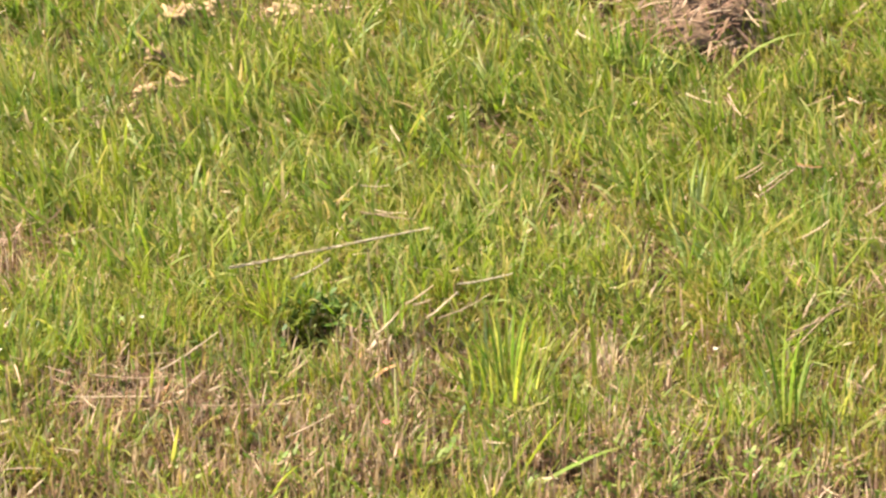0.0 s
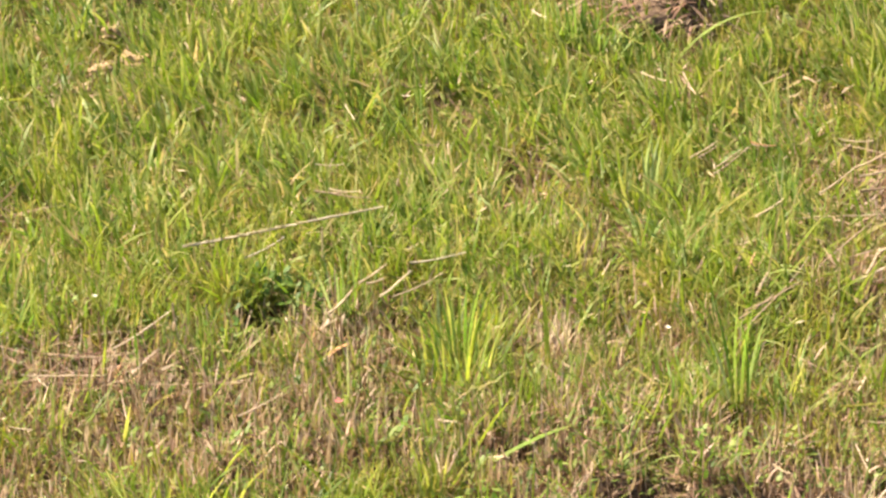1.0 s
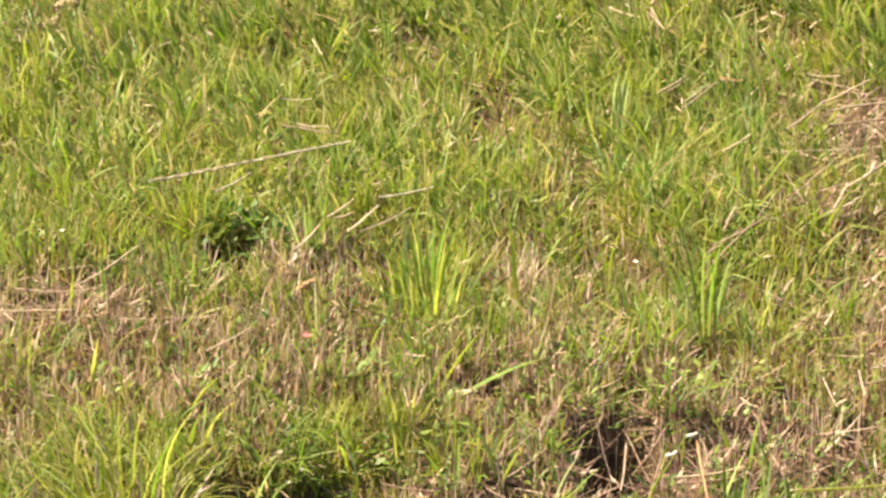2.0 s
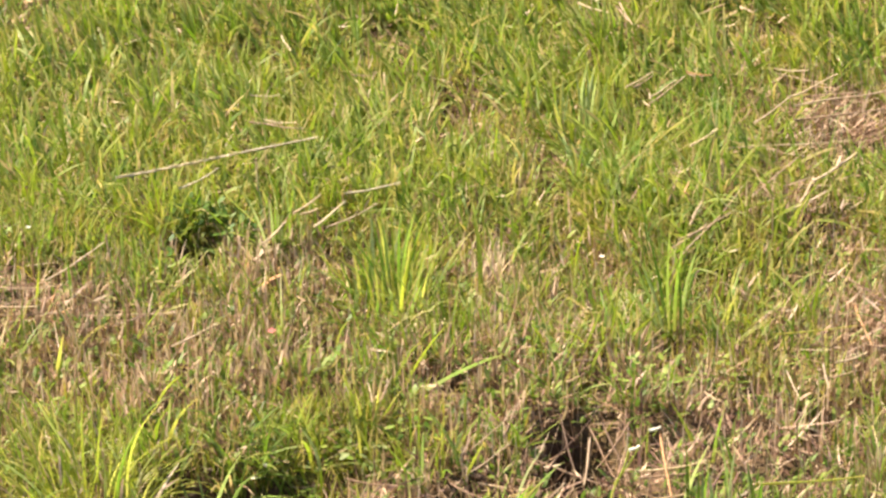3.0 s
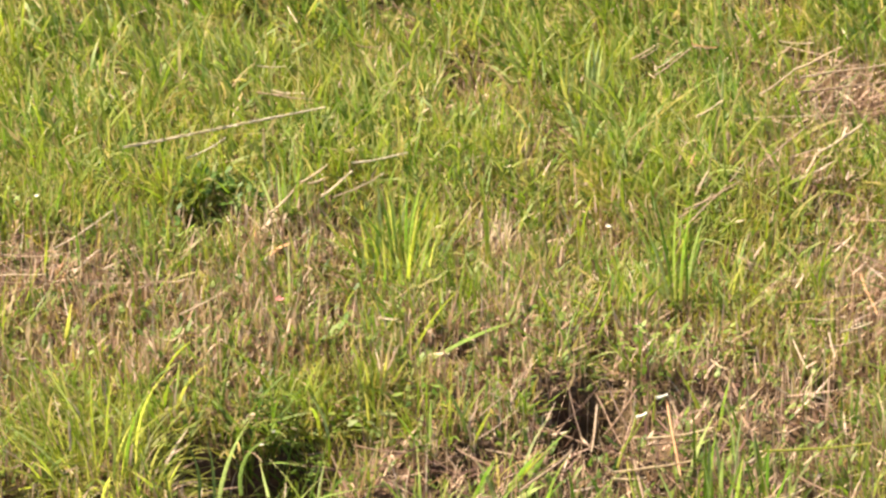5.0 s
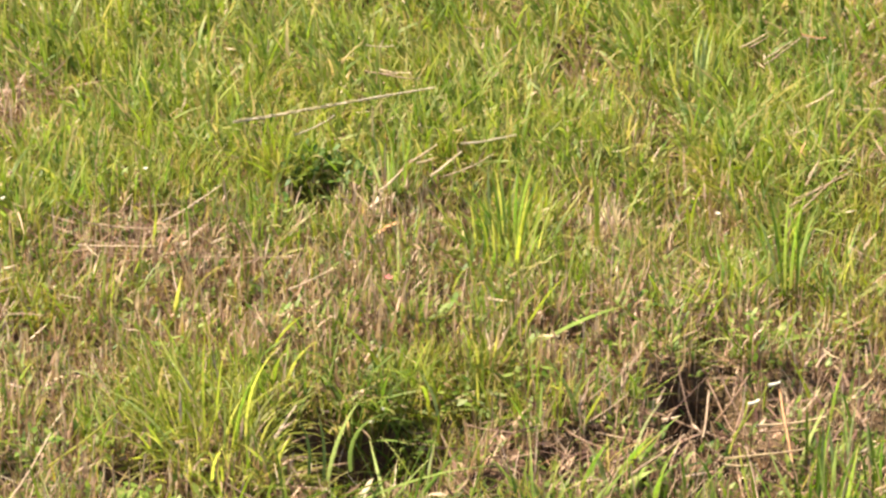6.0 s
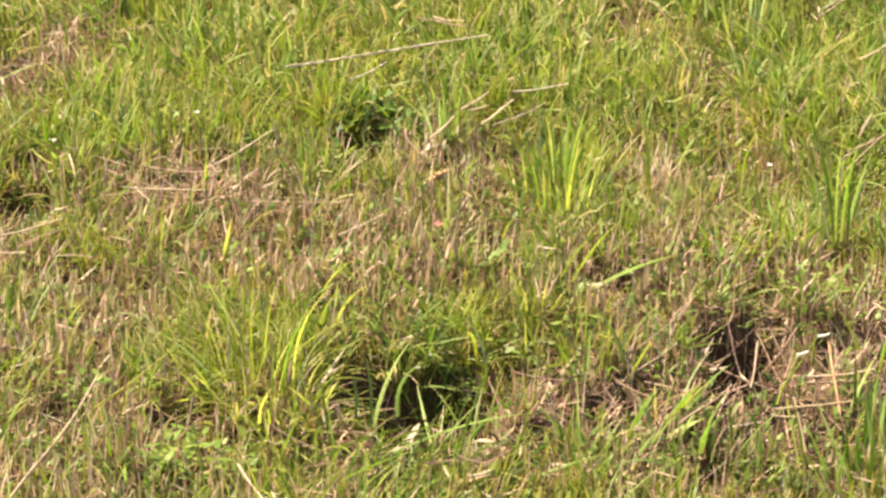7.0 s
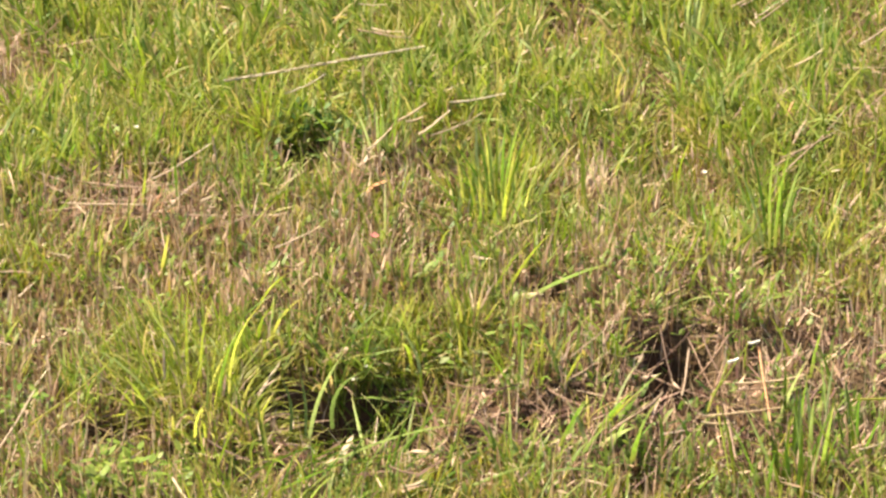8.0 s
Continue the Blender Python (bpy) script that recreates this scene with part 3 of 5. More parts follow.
def aimed_blade(root, x, y, dx, dz, curl, wide, mat):
    """A blade with its foot at x, y and its tip dx aside and dz up from there, bowed by curl and half turned on itself."""
    s = 1 if dx >= 0 else -1
    lean = math.atan2(abs(dx), dz) - 0.43 * curl
    size, segs = math.hypot(dx, dz) / (1 - 0.03 * curl * curl), 8
    V, A, Q = [], [], []
    c = Vector((x - root.location.x, y - root.location.y, -0.014 - root.location.z))
    for k in range(segs + 1):
        u = k / segs
        th = lean + curl * u ** 1.3
        flat, w = Vector((s * math.cos(th), 0, -math.sin(th))), wide / 2 * max(0.75 + 0.7 * u - 1.42 * u ** 2.4, 0.03)
        turn = 0.25 + 0.7 * u
        side, rise = flat * math.cos(turn) + Vector((0, math.sin(turn), 0)), flat * -math.sin(turn) + Vector((0, math.cos(turn), 0))
        for e in (-1, 0, 1):
            V.append(c + side * (w * e) + rise * (0.25 * w * (1 - abs(e))))
            A.append(u)
        if k:
            b = 3 * (k - 1)
            Q += [(b, b + 1, b + 4, b + 3), (b + 1, b + 2, b + 5, b + 4)]
        c = c + Vector((s * math.sin(th), 0, math.cos(th))) * (size / segs)
    return part("blade", quads("blade", np.array(V), np.array(Q), mat, A), None, root)


def lone_blade(x, y, dx, dz, curl, wide, mat, label):
    root = thing("long_blade", x, y, label, "grass blade", "striking grass blades")
    aimed_blade(root, x, y, dx, dz, curl, wide, mat)


def tube(name, length, radius, mat, knots=2, sag=0.0, sides=6, seed=1, tip=0.6):
    """A stem along x from 0 to length, with swollen joints and a slight sag."""
    r = random.Random(seed)
    joints = [r.uniform(0.15, 0.9) for _ in range(knots)]
    rings = 14
    V, A, Q = [], [], []
    wob = [r.gauss(0, 0.006) * length for _ in range(4)]
    for k in range(rings + 1):
        u = k / rings
        rr = radius * (1 - (1 - tip) * u) * (1 + sum(0.35 * math.exp(-((u - j) / 0.025) ** 2) for j in joints))
        cy = wob[0] * math.sin(3 * u) + wob[1] * math.sin(7 * u)
        cz = -sag * 4 * u * (1 - u) + wob[2] * math.sin(4 * u)
        for s in range(sides):
            a = 2 * math.pi * s / sides
            V.append((u * length, cy + rr * math.cos(a), cz + rr * math.sin(a) * 0.8))
            A.append(u)
        if k:
            b = (k - 1) * sides
            Q += [(b + s, b + (s + 1) % sides, b + sides + (s + 1) % sides, b + sides + s) for s in range(sides)]
    Q += [(0, 1, 2, 3), (0, 3, 4, 5)]
    e = rings * sides
    Q += [(e, e + 3, e + 2, e + 1), (e, e + 5, e + 4, e + 3)]
    return quads(name, np.array(V), np.array(Q), mat, A)


def straw(p, q, z0, z1, thick, mat, label, name="straw", category="straw", group="loose straws", seed=1, knots=2, leaf=None):
    """A dry stem from p to q, resting on the sward."""
    a, b = Vector((*p, z0)), Vector((*q, z1))
    d = b - a
    root = new(name)
    root.empty_display_size = 0.02
    root.matrix_basis = Matrix.Translation(a) @ d.to_track_quat("X", "Z").to_matrix().to_4x4()
    tagged(root, label, category, group)
    part("stem", tube("stem", d.length, thick / 2, mat, knots, 0.002, seed=seed), None, root)
    if leaf:
        m = Matrix.Translation((d.length * 0.55, 0, 0)) @ Matrix.Rotation(-1.2, 4, "Z") @ Matrix.Rotation(-1.2, 4, "X")
        part("blade", blade_mesh(leaf, "s", 0.7), None, root, m @ Matrix.Diagonal((0.003, d.length * 0.3, d.length * 0.3, 1)), "withered leaf on the stem")
    return root


def petal_mesh(name, wide, high, mat, cup=0.15):
    """A rounded leaf or petal from the origin along y, slightly cupped."""
    V, A, Q = [], [], []
    segs = 5
    for k in range(segs + 1):
        u = k / segs
        w = wide / 2 * max(math.sin(math.pi * min(0.06 + 0.9 * u, 1.0)) ** 0.8, 0.05)
        for s in (-1, 0, 1):
            V.append((s * w, u * high, cup * high * u * u + (abs(s) * cup * 0.5 * w)))
            A.append(u)
        if k:
            b = 3 * (k - 1)
            Q += [(b, b + 1, b + 4, b + 3), (b + 1, b + 2, b + 5, b + 4)]
    return quads(name, np.array(V), np.array(Q), mat, A)


# ---- the tufts that stand out ----
LUSH = "lush yellow-green grass tuft fanning out over the stubble"
MEAD = "fresh green grass tuft standing in the meadow"
tuft = grass_tuft(-0.330, -0.668, 280, 0.100, (YELLOW, YELLOW, YELLOW, YELLOW, YELLOW, LIME, BUFF), "large lime-green grass tuft beside the dark hollow", 21, 0.074, 1.6, None, 0.0, 0.0046, (0.7, 1.1, 1.6, 2.1))
aimed_blade(tuft, -0.38, -0.679, -0.083, 0.157, 0.5, 0.0025, LIME)
aimed_blade(tuft, -0.387, -0.667, -0.056, 0.106, 0.4, 0.0025, LIME)
aimed_blade(tuft, -0.362, -0.678, -0.047, 0.139, 0.4, 0.0030, LIME)
aimed_blade(tuft, -0.35, -0.677, 0.005, 0.147, 0.2, 0.0025, LIME)
aimed_blade(tuft, -0.38, -0.679, -0.057, 0.06, 0.7, 0.0030, LIME)
aimed_blade(tuft, -0.34, -0.664, 0.014, 0.115, 0.3, 0.0030, LIME)
aimed_blade(tuft, -0.309, -0.675, 0.051, 0.126, 0.9, 0.0032, YELLOW)
aimed_blade(tuft, -0.296, -0.686, 0.043, 0.06, 0.9, 0.0032, YELLOW)
aimed_blade(tuft, -0.379, -0.691, -0.091, 0.077, 0.8, 0.0048, BLUISH)
aimed_blade(tuft, -0.356, -0.678, -0.02, 0.159, 0.1, 0.0025, LIME)
aimed_blade(tuft, -0.392, -0.68, -0.033, 0.126, 0.3, 0.0025, LIME)
aimed_blade(tuft, -0.295, -0.558, 0.034, 0.066, 0.8, 0.0030, LIME)
aimed_blade(tuft, -0.369, -0.666, -0.004, 0.082, 0.1, 0.0046, LIME)
aimed_blade(tuft, -0.333, -0.676, 0.025, 0.063, 0.4, 0.0032, YELLOW)
aimed_blade(tuft, -0.32, -0.688, 0.028, 0.096, 0.5, 0.0041, GREEN)
grass_tuft(-0.368, -0.645, 90, 0.150, (YELLOW, YELLOW, YELLOW, LIME, BUFF), LUSH, 22, 0.065, 0.9, 130, 0.4, 0.0023, (0.2, 0.4, 0.7, 1.1))
grass_tuft(-0.272, -0.655, 170, 0.085, (YELLOW, YELLOW, YELLOW, LIME), LUSH, 23, 0.048, 1.4, 20, 0.3, 0.0044, (0.7, 1.1, 1.6, 2.1))
# shade under the overhang is put into the blades' darker green
grass_tuft(-0.205, -0.592, 70, 0.085, (DEEP, DEEP, GREEN), "green grass overhanging the hollow, darkened for its shade", 24, 0.050, 0.9, -30, 0.5, 0.0036, (0.7, 1.1, 1.6))
grass_tuft(-0.120, -0.615, 14, 0.080, (DEEP, GREEN), "green grass overhanging the hollow, darkened for its shade", 25, 0.035, 0.8, -60, 0.5, 0.0042, (0.7, 1.1))
tuft = grass_tuft(-0.036, -0.172, 95, 0.120, (GREEN, LIME, LIME, YELLOW, BLUISH), MEAD, 26, 0.045, 0.75, 100, 0.2, 0.0054, (0.2, 0.4, 0.8))
aimed_blade(tuft, -0.042, -0.168, -0.056, 0.088, 0.3, 0.0046, GREEN)
aimed_blade(tuft, -0.049, -0.169, -0.036, 0.106, 0.2, 0.0046, LIME)
aimed_blade(tuft, -0.046, -0.169, -0.022, 0.118, 0.2, 0.0046, GREEN)
aimed_blade(tuft, -0.042, -0.168, -0.012, 0.121, 0.1, 0.0052, GREEN)
aimed_blade(tuft, -0.039, -0.168, -0.002, 0.13, 0.1, 0.0046, LIME)
aimed_blade(tuft, -0.032, -0.168, 0.005, 0.115, 0.1, 0.0046, GREEN)
aimed_blade(tuft, -0.032, -0.168, 0.026, 0.123, 0.2, 0.0046, GREEN)
aimed_blade(tuft, -0.029, -0.176, 0.035, 0.109, 0.3, 0.0048, LIME)
aimed_blade(tuft, -0.046, -0.161, -0.058, 0.041, 0.5, 0.0048, GREEN)
aimed_blade(tuft, -0.025, -0.188, -0.074, 0.019, 0.4, 0.0048, BLUISH)
aimed_blade(tuft, -0.059, -0.17, -0.031, 0.063, 0.3, 0.0048, GREEN)
aimed_blade(tuft, -0.026, -0.167, 0.012, 0.079, 0.2, 0.0046, LIME)
grass_tuft(-0.052, -0.184, 70, 0.105, (GREEN, LIME, YELLOW), MEAD, 27, 0.035, 0.8, 120, 0.3, 0.0054, (0.2, 0.4, 0.8))
tuft = grass_tuft(0.280, -0.275, 46, 0.115, (GREEN, GREEN, LIME, DEEP), MEAD, 28, 0.050, 0.7, 90, 0.3, 0.0040, (0.2, 0.4, 0.8))
aimed_blade(tuft, 0.272, -0.272, -0.049, 0.114, 0.3, 0.0046, GREEN)
aimed_blade(tuft, 0.275, -0.272, -0.037, 0.104, 0.3, 0.0046, BLUISH)
aimed_blade(tuft, 0.279, -0.271, -0.031, 0.145, 0.2, 0.0046, GREEN)
aimed_blade(tuft, 0.282, -0.271, 0.003, 0.147, 0.2, 0.0038, GREEN)
aimed_blade(tuft, 0.268, -0.28, -0.056, 0.072, 0.5, 0.0048, GREEN)
aimed_blade(tuft, 0.288, -0.271, 0.017, 0.134, 0.3, 0.0046, GREEN)
aimed_blade(tuft, 0.295, -0.27, 0.029, 0.124, 0.4, 0.0046, BLUISH)
aimed_blade(tuft, 0.272, -0.272, -0.042, 0.047, 0.6, 0.0052, BLUISH)
aimed_blade(tuft, 0.294, -0.278, -0.006, 0.094, 0.2, 0.0038, GREEN)
aimed_blade(tuft, 0.256, -0.265, -0.016, 0.052, 0.3, 0.0048, GREEN)
grass_tuft(0.225, -0.265, 40, 0.100, (GREEN, LIME), MEAD, 29, 0.040, 0.7, 110, 0.4, 0.0040)
grass_tuft(0.345, -0.255, 40, 0.100, (GREEN, LIME), MEAD, 30, 0.040, 0.7, 80, 0.4, 0.0040)
grass_tuft(0.075, -0.125, 40, 0.048, (BUFF, BUFF, HAYBROWN), "small dead tan tuft standing in a gap", 171, 0.026, 0.35, 90, 0.2, 0.0036, (0.1, 0.3))
grass_tuft(-0.375, -0.135, 30, 0.060, (BUFF, HAYBROWN, GREEN), "small dead tan tuft standing in the grass", 172, 0.030, 0.25, 90, 0.2, 0.0032, (0.1, 0.3))
tuft = grass_tuft(0.212, 0.325, 44, 0.110, (BLUISH, BLUISH, LIME), "bluish-green broad-bladed grass tuft in the sward", 31, 0.036, 0.5, 70, 0.3, 0.0064, (0.1, 0.3, 0.6))
aimed_blade(tuft, 0.206, 0.323, -0.009, 0.09, 0.1, 0.0052, BLUISH)
aimed_blade(tuft, 0.214, 0.323, -0.004, 0.112, 0.1, 0.0052, BLUISH)
aimed_blade(tuft, 0.217, 0.323, 0.01, 0.09, 0.2, 0.0052, BLUISH)
aimed_blade(tuft, 0.199, 0.323, -0.016, 0.082, 0.2, 0.0046, GREEN)
aimed_blade(tuft, 0.225, 0.323, 0.017, 0.082, 0.3, 0.0046, BLUISH)
aimed_blade(tuft, 0.207, 0.333, 0.013, 0.108, 0.5, 0.0052, BLUISH)
aimed_blade(tuft, 0.202, 0.323, 0.003, 0.058, 0.1, 0.0052, BLUISH)
aimed_blade(tuft, 0.232, 0.322, 0.003, 0.066, 0.2, 0.0046, GREEN)
grass_tuft(0.378, 0.290, 26, 0.105, (BLUISH, GREEN), "bluish-green broad-bladed grass tuft in the sward", 32, 0.022, 0.3, 80, 0.3, 0.0055, (0.1, 0.3))
grass_tuft(0.255, 0.150, 30, 0.085, (BLUISH, GREEN, GREEN), MEAD, 33, 0.030, 0.5, 60, 0.3, 0.005)
grass_tuft(0.060, 0.180, 35, 0.085, (GREEN, BLUISH, LIME), MEAD, 34, 0.040, 0.5, 60, 0.3, 0.005)
grass_tuft(0.120, 0.080, 30, 0.085, (GREEN, LIME), MEAD, 35, 0.035, 0.5, 60, 0.3, 0.005)
grass_tuft(-0.270, -0.010, 34, 0.070, (DEEP, GREEN, GREEN), "dark green leafy tuft over a small hollow", 36, 0.045, 0.8, -70, 0.4, 0.0055, (0.6, 1.1))
grass_tuft(-0.180, -0.020, 24, 0.110, (BLUISH, GREEN), MEAD, 37, 0.030, 0.4, 100, 0.4, 0.0040, (0.1, 0.3))
grass_tuft(-0.335, -0.115, 30, 0.085, (GREEN, BUFF, LIME), "green tuft with straw-coloured dead blades", 38, 0.035, 0.3, 90, 0.3, 0.0035, (0.1, 0.3))
tuft = grass_tuft(0.085, -0.755, 26, 0.095, (GREEN, BLUISH), "broad green blades bent over the dry litter", 39, 0.040, 1.0, 30, 0.6, 0.0062, (0.7, 1.1))
aimed_blade(tuft, 0.039, -0.752, 0.029, 0.06, 0.2, 0.0058, GREEN)
aimed_blade(tuft, 0.079, -0.72, 0.036, 0.049, 0.3, 0.0075, GREEN)
aimed_blade(tuft, 0.091, -0.716, 0.051, 0.04, 0.3, 0.0048, BUFF)
aimed_blade(tuft, 0.082, -0.749, 0.036, 0.023, 0.4, 0.0116, BLUISH)
aimed_blade(tuft, 0.143, -0.768, -0.007, 0.054, 0.4, 0.0052, GREEN)
aimed_blade(tuft, 0.173, -0.762, -0.024, 0.048, 0.9, 0.0052, GREEN)
aimed_blade(tuft, 0.113, -0.78, 0.01, 0.039, 0.3, 0.0075, GREEN)
aimed_blade(tuft, 0.061, -0.771, 0.03, 0.039, 0.4, 0.0052, BLUISH)
aimed_blade(tuft, 0.095, -0.815, -0.035, 0.02, 0.6, 0.0052, BLUISH)
aimed_blade(tuft, 0.033, -0.785, -0.024, 0.04, 0.5, 0.0046, GREEN)
grass_tuft(0.130, -0.800, 30, 0.085, (GREEN, GREEN, BLUISH), "broad green blades bent over the dry litter", 40, 0.045, 0.9, 60, 0.4, 0.0060, (0.4, 0.7, 1.1))
grass_tuft(0.005, -0.830, 24, 0.080, (GREEN, LIME), "broad green blades bent over the dry litter", 41, 0.045, 0.9, 100, 0.3, 0.0050)
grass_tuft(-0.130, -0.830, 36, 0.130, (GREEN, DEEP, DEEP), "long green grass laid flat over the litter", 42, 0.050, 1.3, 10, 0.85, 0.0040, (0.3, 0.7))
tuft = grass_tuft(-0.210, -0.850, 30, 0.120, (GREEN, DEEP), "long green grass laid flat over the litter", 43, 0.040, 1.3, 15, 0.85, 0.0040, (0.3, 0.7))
aimed_blade(tuft, -0.229, -0.807, 0.126, 0.047, 0.5, 0.0041, DEEP)
aimed_blade(tuft, -0.201, -0.802, 0.167, 0.05, 0.5, 0.0048, BLUISH)
aimed_blade(tuft, -0.239, -0.828, 0.105, 0.041, 0.5, 0.0041, DEEP)
aimed_blade(tuft, -0.273, -0.818, 0.116, 0.041, 0.5, 0.0041, DEEP)
aimed_blade(tuft, -0.217, -0.815, 0.136, 0.022, 0.3, 0.0041, DEEP)
aimed_blade(tuft, -0.247, -0.86, 0.078, 0.037, 0.3, 0.0041, GREEN)
aimed_blade(tuft, -0.181, -0.844, 0.067, 0.046, 0.4, 0.0041, DEEP)
tuft = grass_tuft(0.275, -0.810, 22, 0.115, (GREEN, DEEP, DEEP, BLUISH), MEAD, 44, 0.030, 0.35, 95, 0.4, 0.0055, (0.1, 0.3))
aimed_blade(tuft, 0.265, -0.705, 0.03, 0.084, 0.3, 0.0058, BLUISH)
aimed_blade(tuft, 0.263, -0.827, 0.006, 0.085, 0.1, 0.0050, DEEP)
aimed_blade(tuft, 0.278, -0.849, 0, 0.088, 0.1, 0.0050, DEEP)
aimed_blade(tuft, 0.246, -0.842, 0.007, 0.05, 0.1, 0.0052, GREEN)
aimed_blade(tuft, 0.295, -0.768, 0.002, 0.074, 0.2, 0.0058, BLUISH)
aimed_blade(tuft, 0.27, -0.838, -0.01, 0.066, 0.1, 0.0052, GREEN)
aimed_blade(tuft, 0.283, -0.859, 0.009, 0.066, 0.2, 0.0050, DEEP)
grass_tuft(0.340, -0.740, 20, 0.115, (GREEN, DEEP, BLUISH), MEAD, 45, 0.035, 0.35, 95, 0.4, 0.0055, (0.1, 0.3))
grass_tuft(-0.625, -0.105, 34, 0.085, (GREEN, DEEP, LIME), MEAD, 46, 0.040, 0.5, 60, 0.4, 0.0050)
grass_tuft(-0.680, -0.200, 26, 0.070, (DEEP, DEEP, GREEN), "dark green low tuft at the edge of dry grass", 47, 0.045, 0.7, 30, 0.3, 0.0050)
tuft = grass_tuft(-0.062, -0.492, 22, 0.075, (LIME, LIME, BUFF), "small yellow-green tuft with orange dry tips", 48, 0.022, 0.45, 80, 0.3, 0.0042, (0.2, 0.5))
aimed_blade(tuft, -0.062, -0.495, -0.035, 0.066, 0.3, 0.0041, LIME)
aimed_blade(tuft, -0.059, -0.495, -0.024, 0.06, 0.2, 0.0048, LIME)
aimed_blade(tuft, -0.059, -0.488, -0.019, 0.077, 0.2, 0.0041, LIME)
aimed_blade(tuft, -0.056, -0.495, 0.003, 0.069, 0.1, 0.0041, BUFF)
aimed_blade(tuft, -0.053, -0.495, 0.014, 0.076, 0.3, 0.0048, BUFF)
aimed_blade(tuft, -0.053, -0.501, 0.004, 0.05, 0.1, 0.0048, LIME)
aimed_blade(tuft, -0.122, -0.472, -0.014, 0.069, 0.4, 0.0041, LIME)
aimed_blade(tuft, -0.102, -0.491, -0.009, 0.064, 0.2, 0.0041, LIME)
aimed_blade(tuft, -0.071, -0.503, -0.019, 0.036, 0.3, 0.0046, LIME)
aimed_blade(tuft, -0.089, -0.511, -0.031, 0.012, 0.7, 0.0048, LIME)
grass_tuft(-0.010, -0.440, 16, 0.070, (LIME, BUFF), "small yellow-green tuft with orange dry tips", 49, 0.020, 0.45, 70, 0.3, 0.0040, (0.2, 0.5))
grass_tuft(0.095, 0.985, 34, 0.090, (GREEN, LIME), MEAD, 50, 0.040, 0.35, 90, 0.3, 0.0050, (0.1, 0.4))
grass_tuft(0.145, 0.900, 34, 0.100, (GREEN, GREEN, BLUISH), MEAD, 51, 0.040, 0.5, 70, 0.3, 0.0052)
grass_tuft(0.355, 0.810, 28, 0.075, (BLUISH, GREEN), "bluish-green grass in front of the straw mound", 52, 0.040, 0.6, 40, 0.3, 0.0050)
grass_tuft(-0.640, 0.800, 30, 0.085, (BLUISH, GREEN), MEAD, 53, 0.045, 0.5, 60, 0.3, 0.0045)
grass_tuft(-0.390, 0.740, 30, 0.080, (BLUISH, GREEN), MEAD, 54, 0.045, 0.6, 150, 0.3, 0.0045)
grass_tuft(-0.170, 0.960, 34, 0.095, (BLUISH, GREEN), MEAD, 55, 0.045, 0.6, 30, 0.3, 0.0045)
grass_tuft(-0.495, -0.030, 26, 0.080, (GREEN, LIME), MEAD, 56, 0.04, 0.5, 90, 0.3, 0.0045)
grass_tuft(0.020, -0.600, 14, 0.110, (GREEN, LIME, BLUISH), "thin green blades rising from the litter", 57, 0.045, 0.6, 130, 0.3, 0.0042, (0.4, 0.9))

# single blades that arch clear of the rest
lone_blade(-0.24, -0.737, -0.013, 0.07, 0.7, 0.0048, BLUISH, "long grey-green blade arching over the hollow")
lone_blade(-0.224, -0.745, -0.009, 0.087, 0.4, 0.0041, BLUISH, "long grey-green blade arching over the hollow")
lone_blade(-0.22, -0.745, 0.043, 0.103, 0.5, 0.0054, BLUISH, "long grey-green blade arching over the hollow")
lone_blade(-0.197, -0.723, 0.052, 0.067, 1.7, 0.0054, BLUISH, "long grey-green blade arching over the hollow")
lone_blade(-0.168, -0.525, -0.074, 0.079, 0.9, 0.0054, LIME, "yellow-green blade bowed over the sward")
lone_blade(0.038, -0.604, -0.058, 0.085, 0.9, 0.0054, BLUISH, "grey-green blade arching clear of the grass")
lone_blade(-0.023, -0.405, 0.058, 0.083, 0.4, 0.0041, LIME, "yellow-green blade bowed over the sward")
lone_blade(0.001, -0.794, -0.026, 0.049, 0.5, 0.0054, BLUISH, "grey-green blade arching clear of the grass")
lone_blade(0.215, -0.821, -0.023, 0.098, 0.3, 0.0041, LIME, "yellow-green blade bowed over the sward")
lone_blade(0.064, -0.201, -0.015, 0.149, 0.3, 0.0075, LIME, "yellow-green blade bowed over the sward")
lone_blade(0.25, 0.091, 0.024, 0.076, 0.3, 0.0061, BLUISH, "grey-green blade arching clear of the grass")
lone_blade(0.383, 0.177, 0.042, 0.043, 0.2, 0.0048, BLUISH, "grey-green blade arching clear of the grass")
lone_blade(-0.135, 0.195, 0.044, 0.063, 0.05, 0.0041, BLUISH, "grey-green blade arching clear of the grass")
lone_blade(-0.416, 0.3, -0.034, 0.046, 0.5, 0.0048, BLUISH, "grey-green blade arching clear of the grass")
lone_blade(-0.119, 0.642, -0.015, 0.051, 0.2, 0.0054, LIME, "yellow-green blade bowed over the sward")
lone_blade(0.042, 0.316, -0.027, 0.041, 0.3, 0.0061, LIME, "yellow-green blade bowed over the sward")
lone_blade(0.11, 0.224, -0.054, 0.02, 0.1, 0.0048, BLUISH, "grey-green blade arching clear of the grass")
lone_blade(-0.051, -0.861, -0.012, 0.042, 0.9, 0.0041, BLUISH, "grey-green blade arching clear of the grass")
lone_blade(0.245, -0.096, -0.038, 0.06, 0.5, 0.0048, BLUISH, "grey-green blade arching clear of the grass")
lone_blade(-0.111, -0.598, -0.026, 0.055, 0.7, 0.0048, BLUISH, "grey-green blade arching clear of the grass")
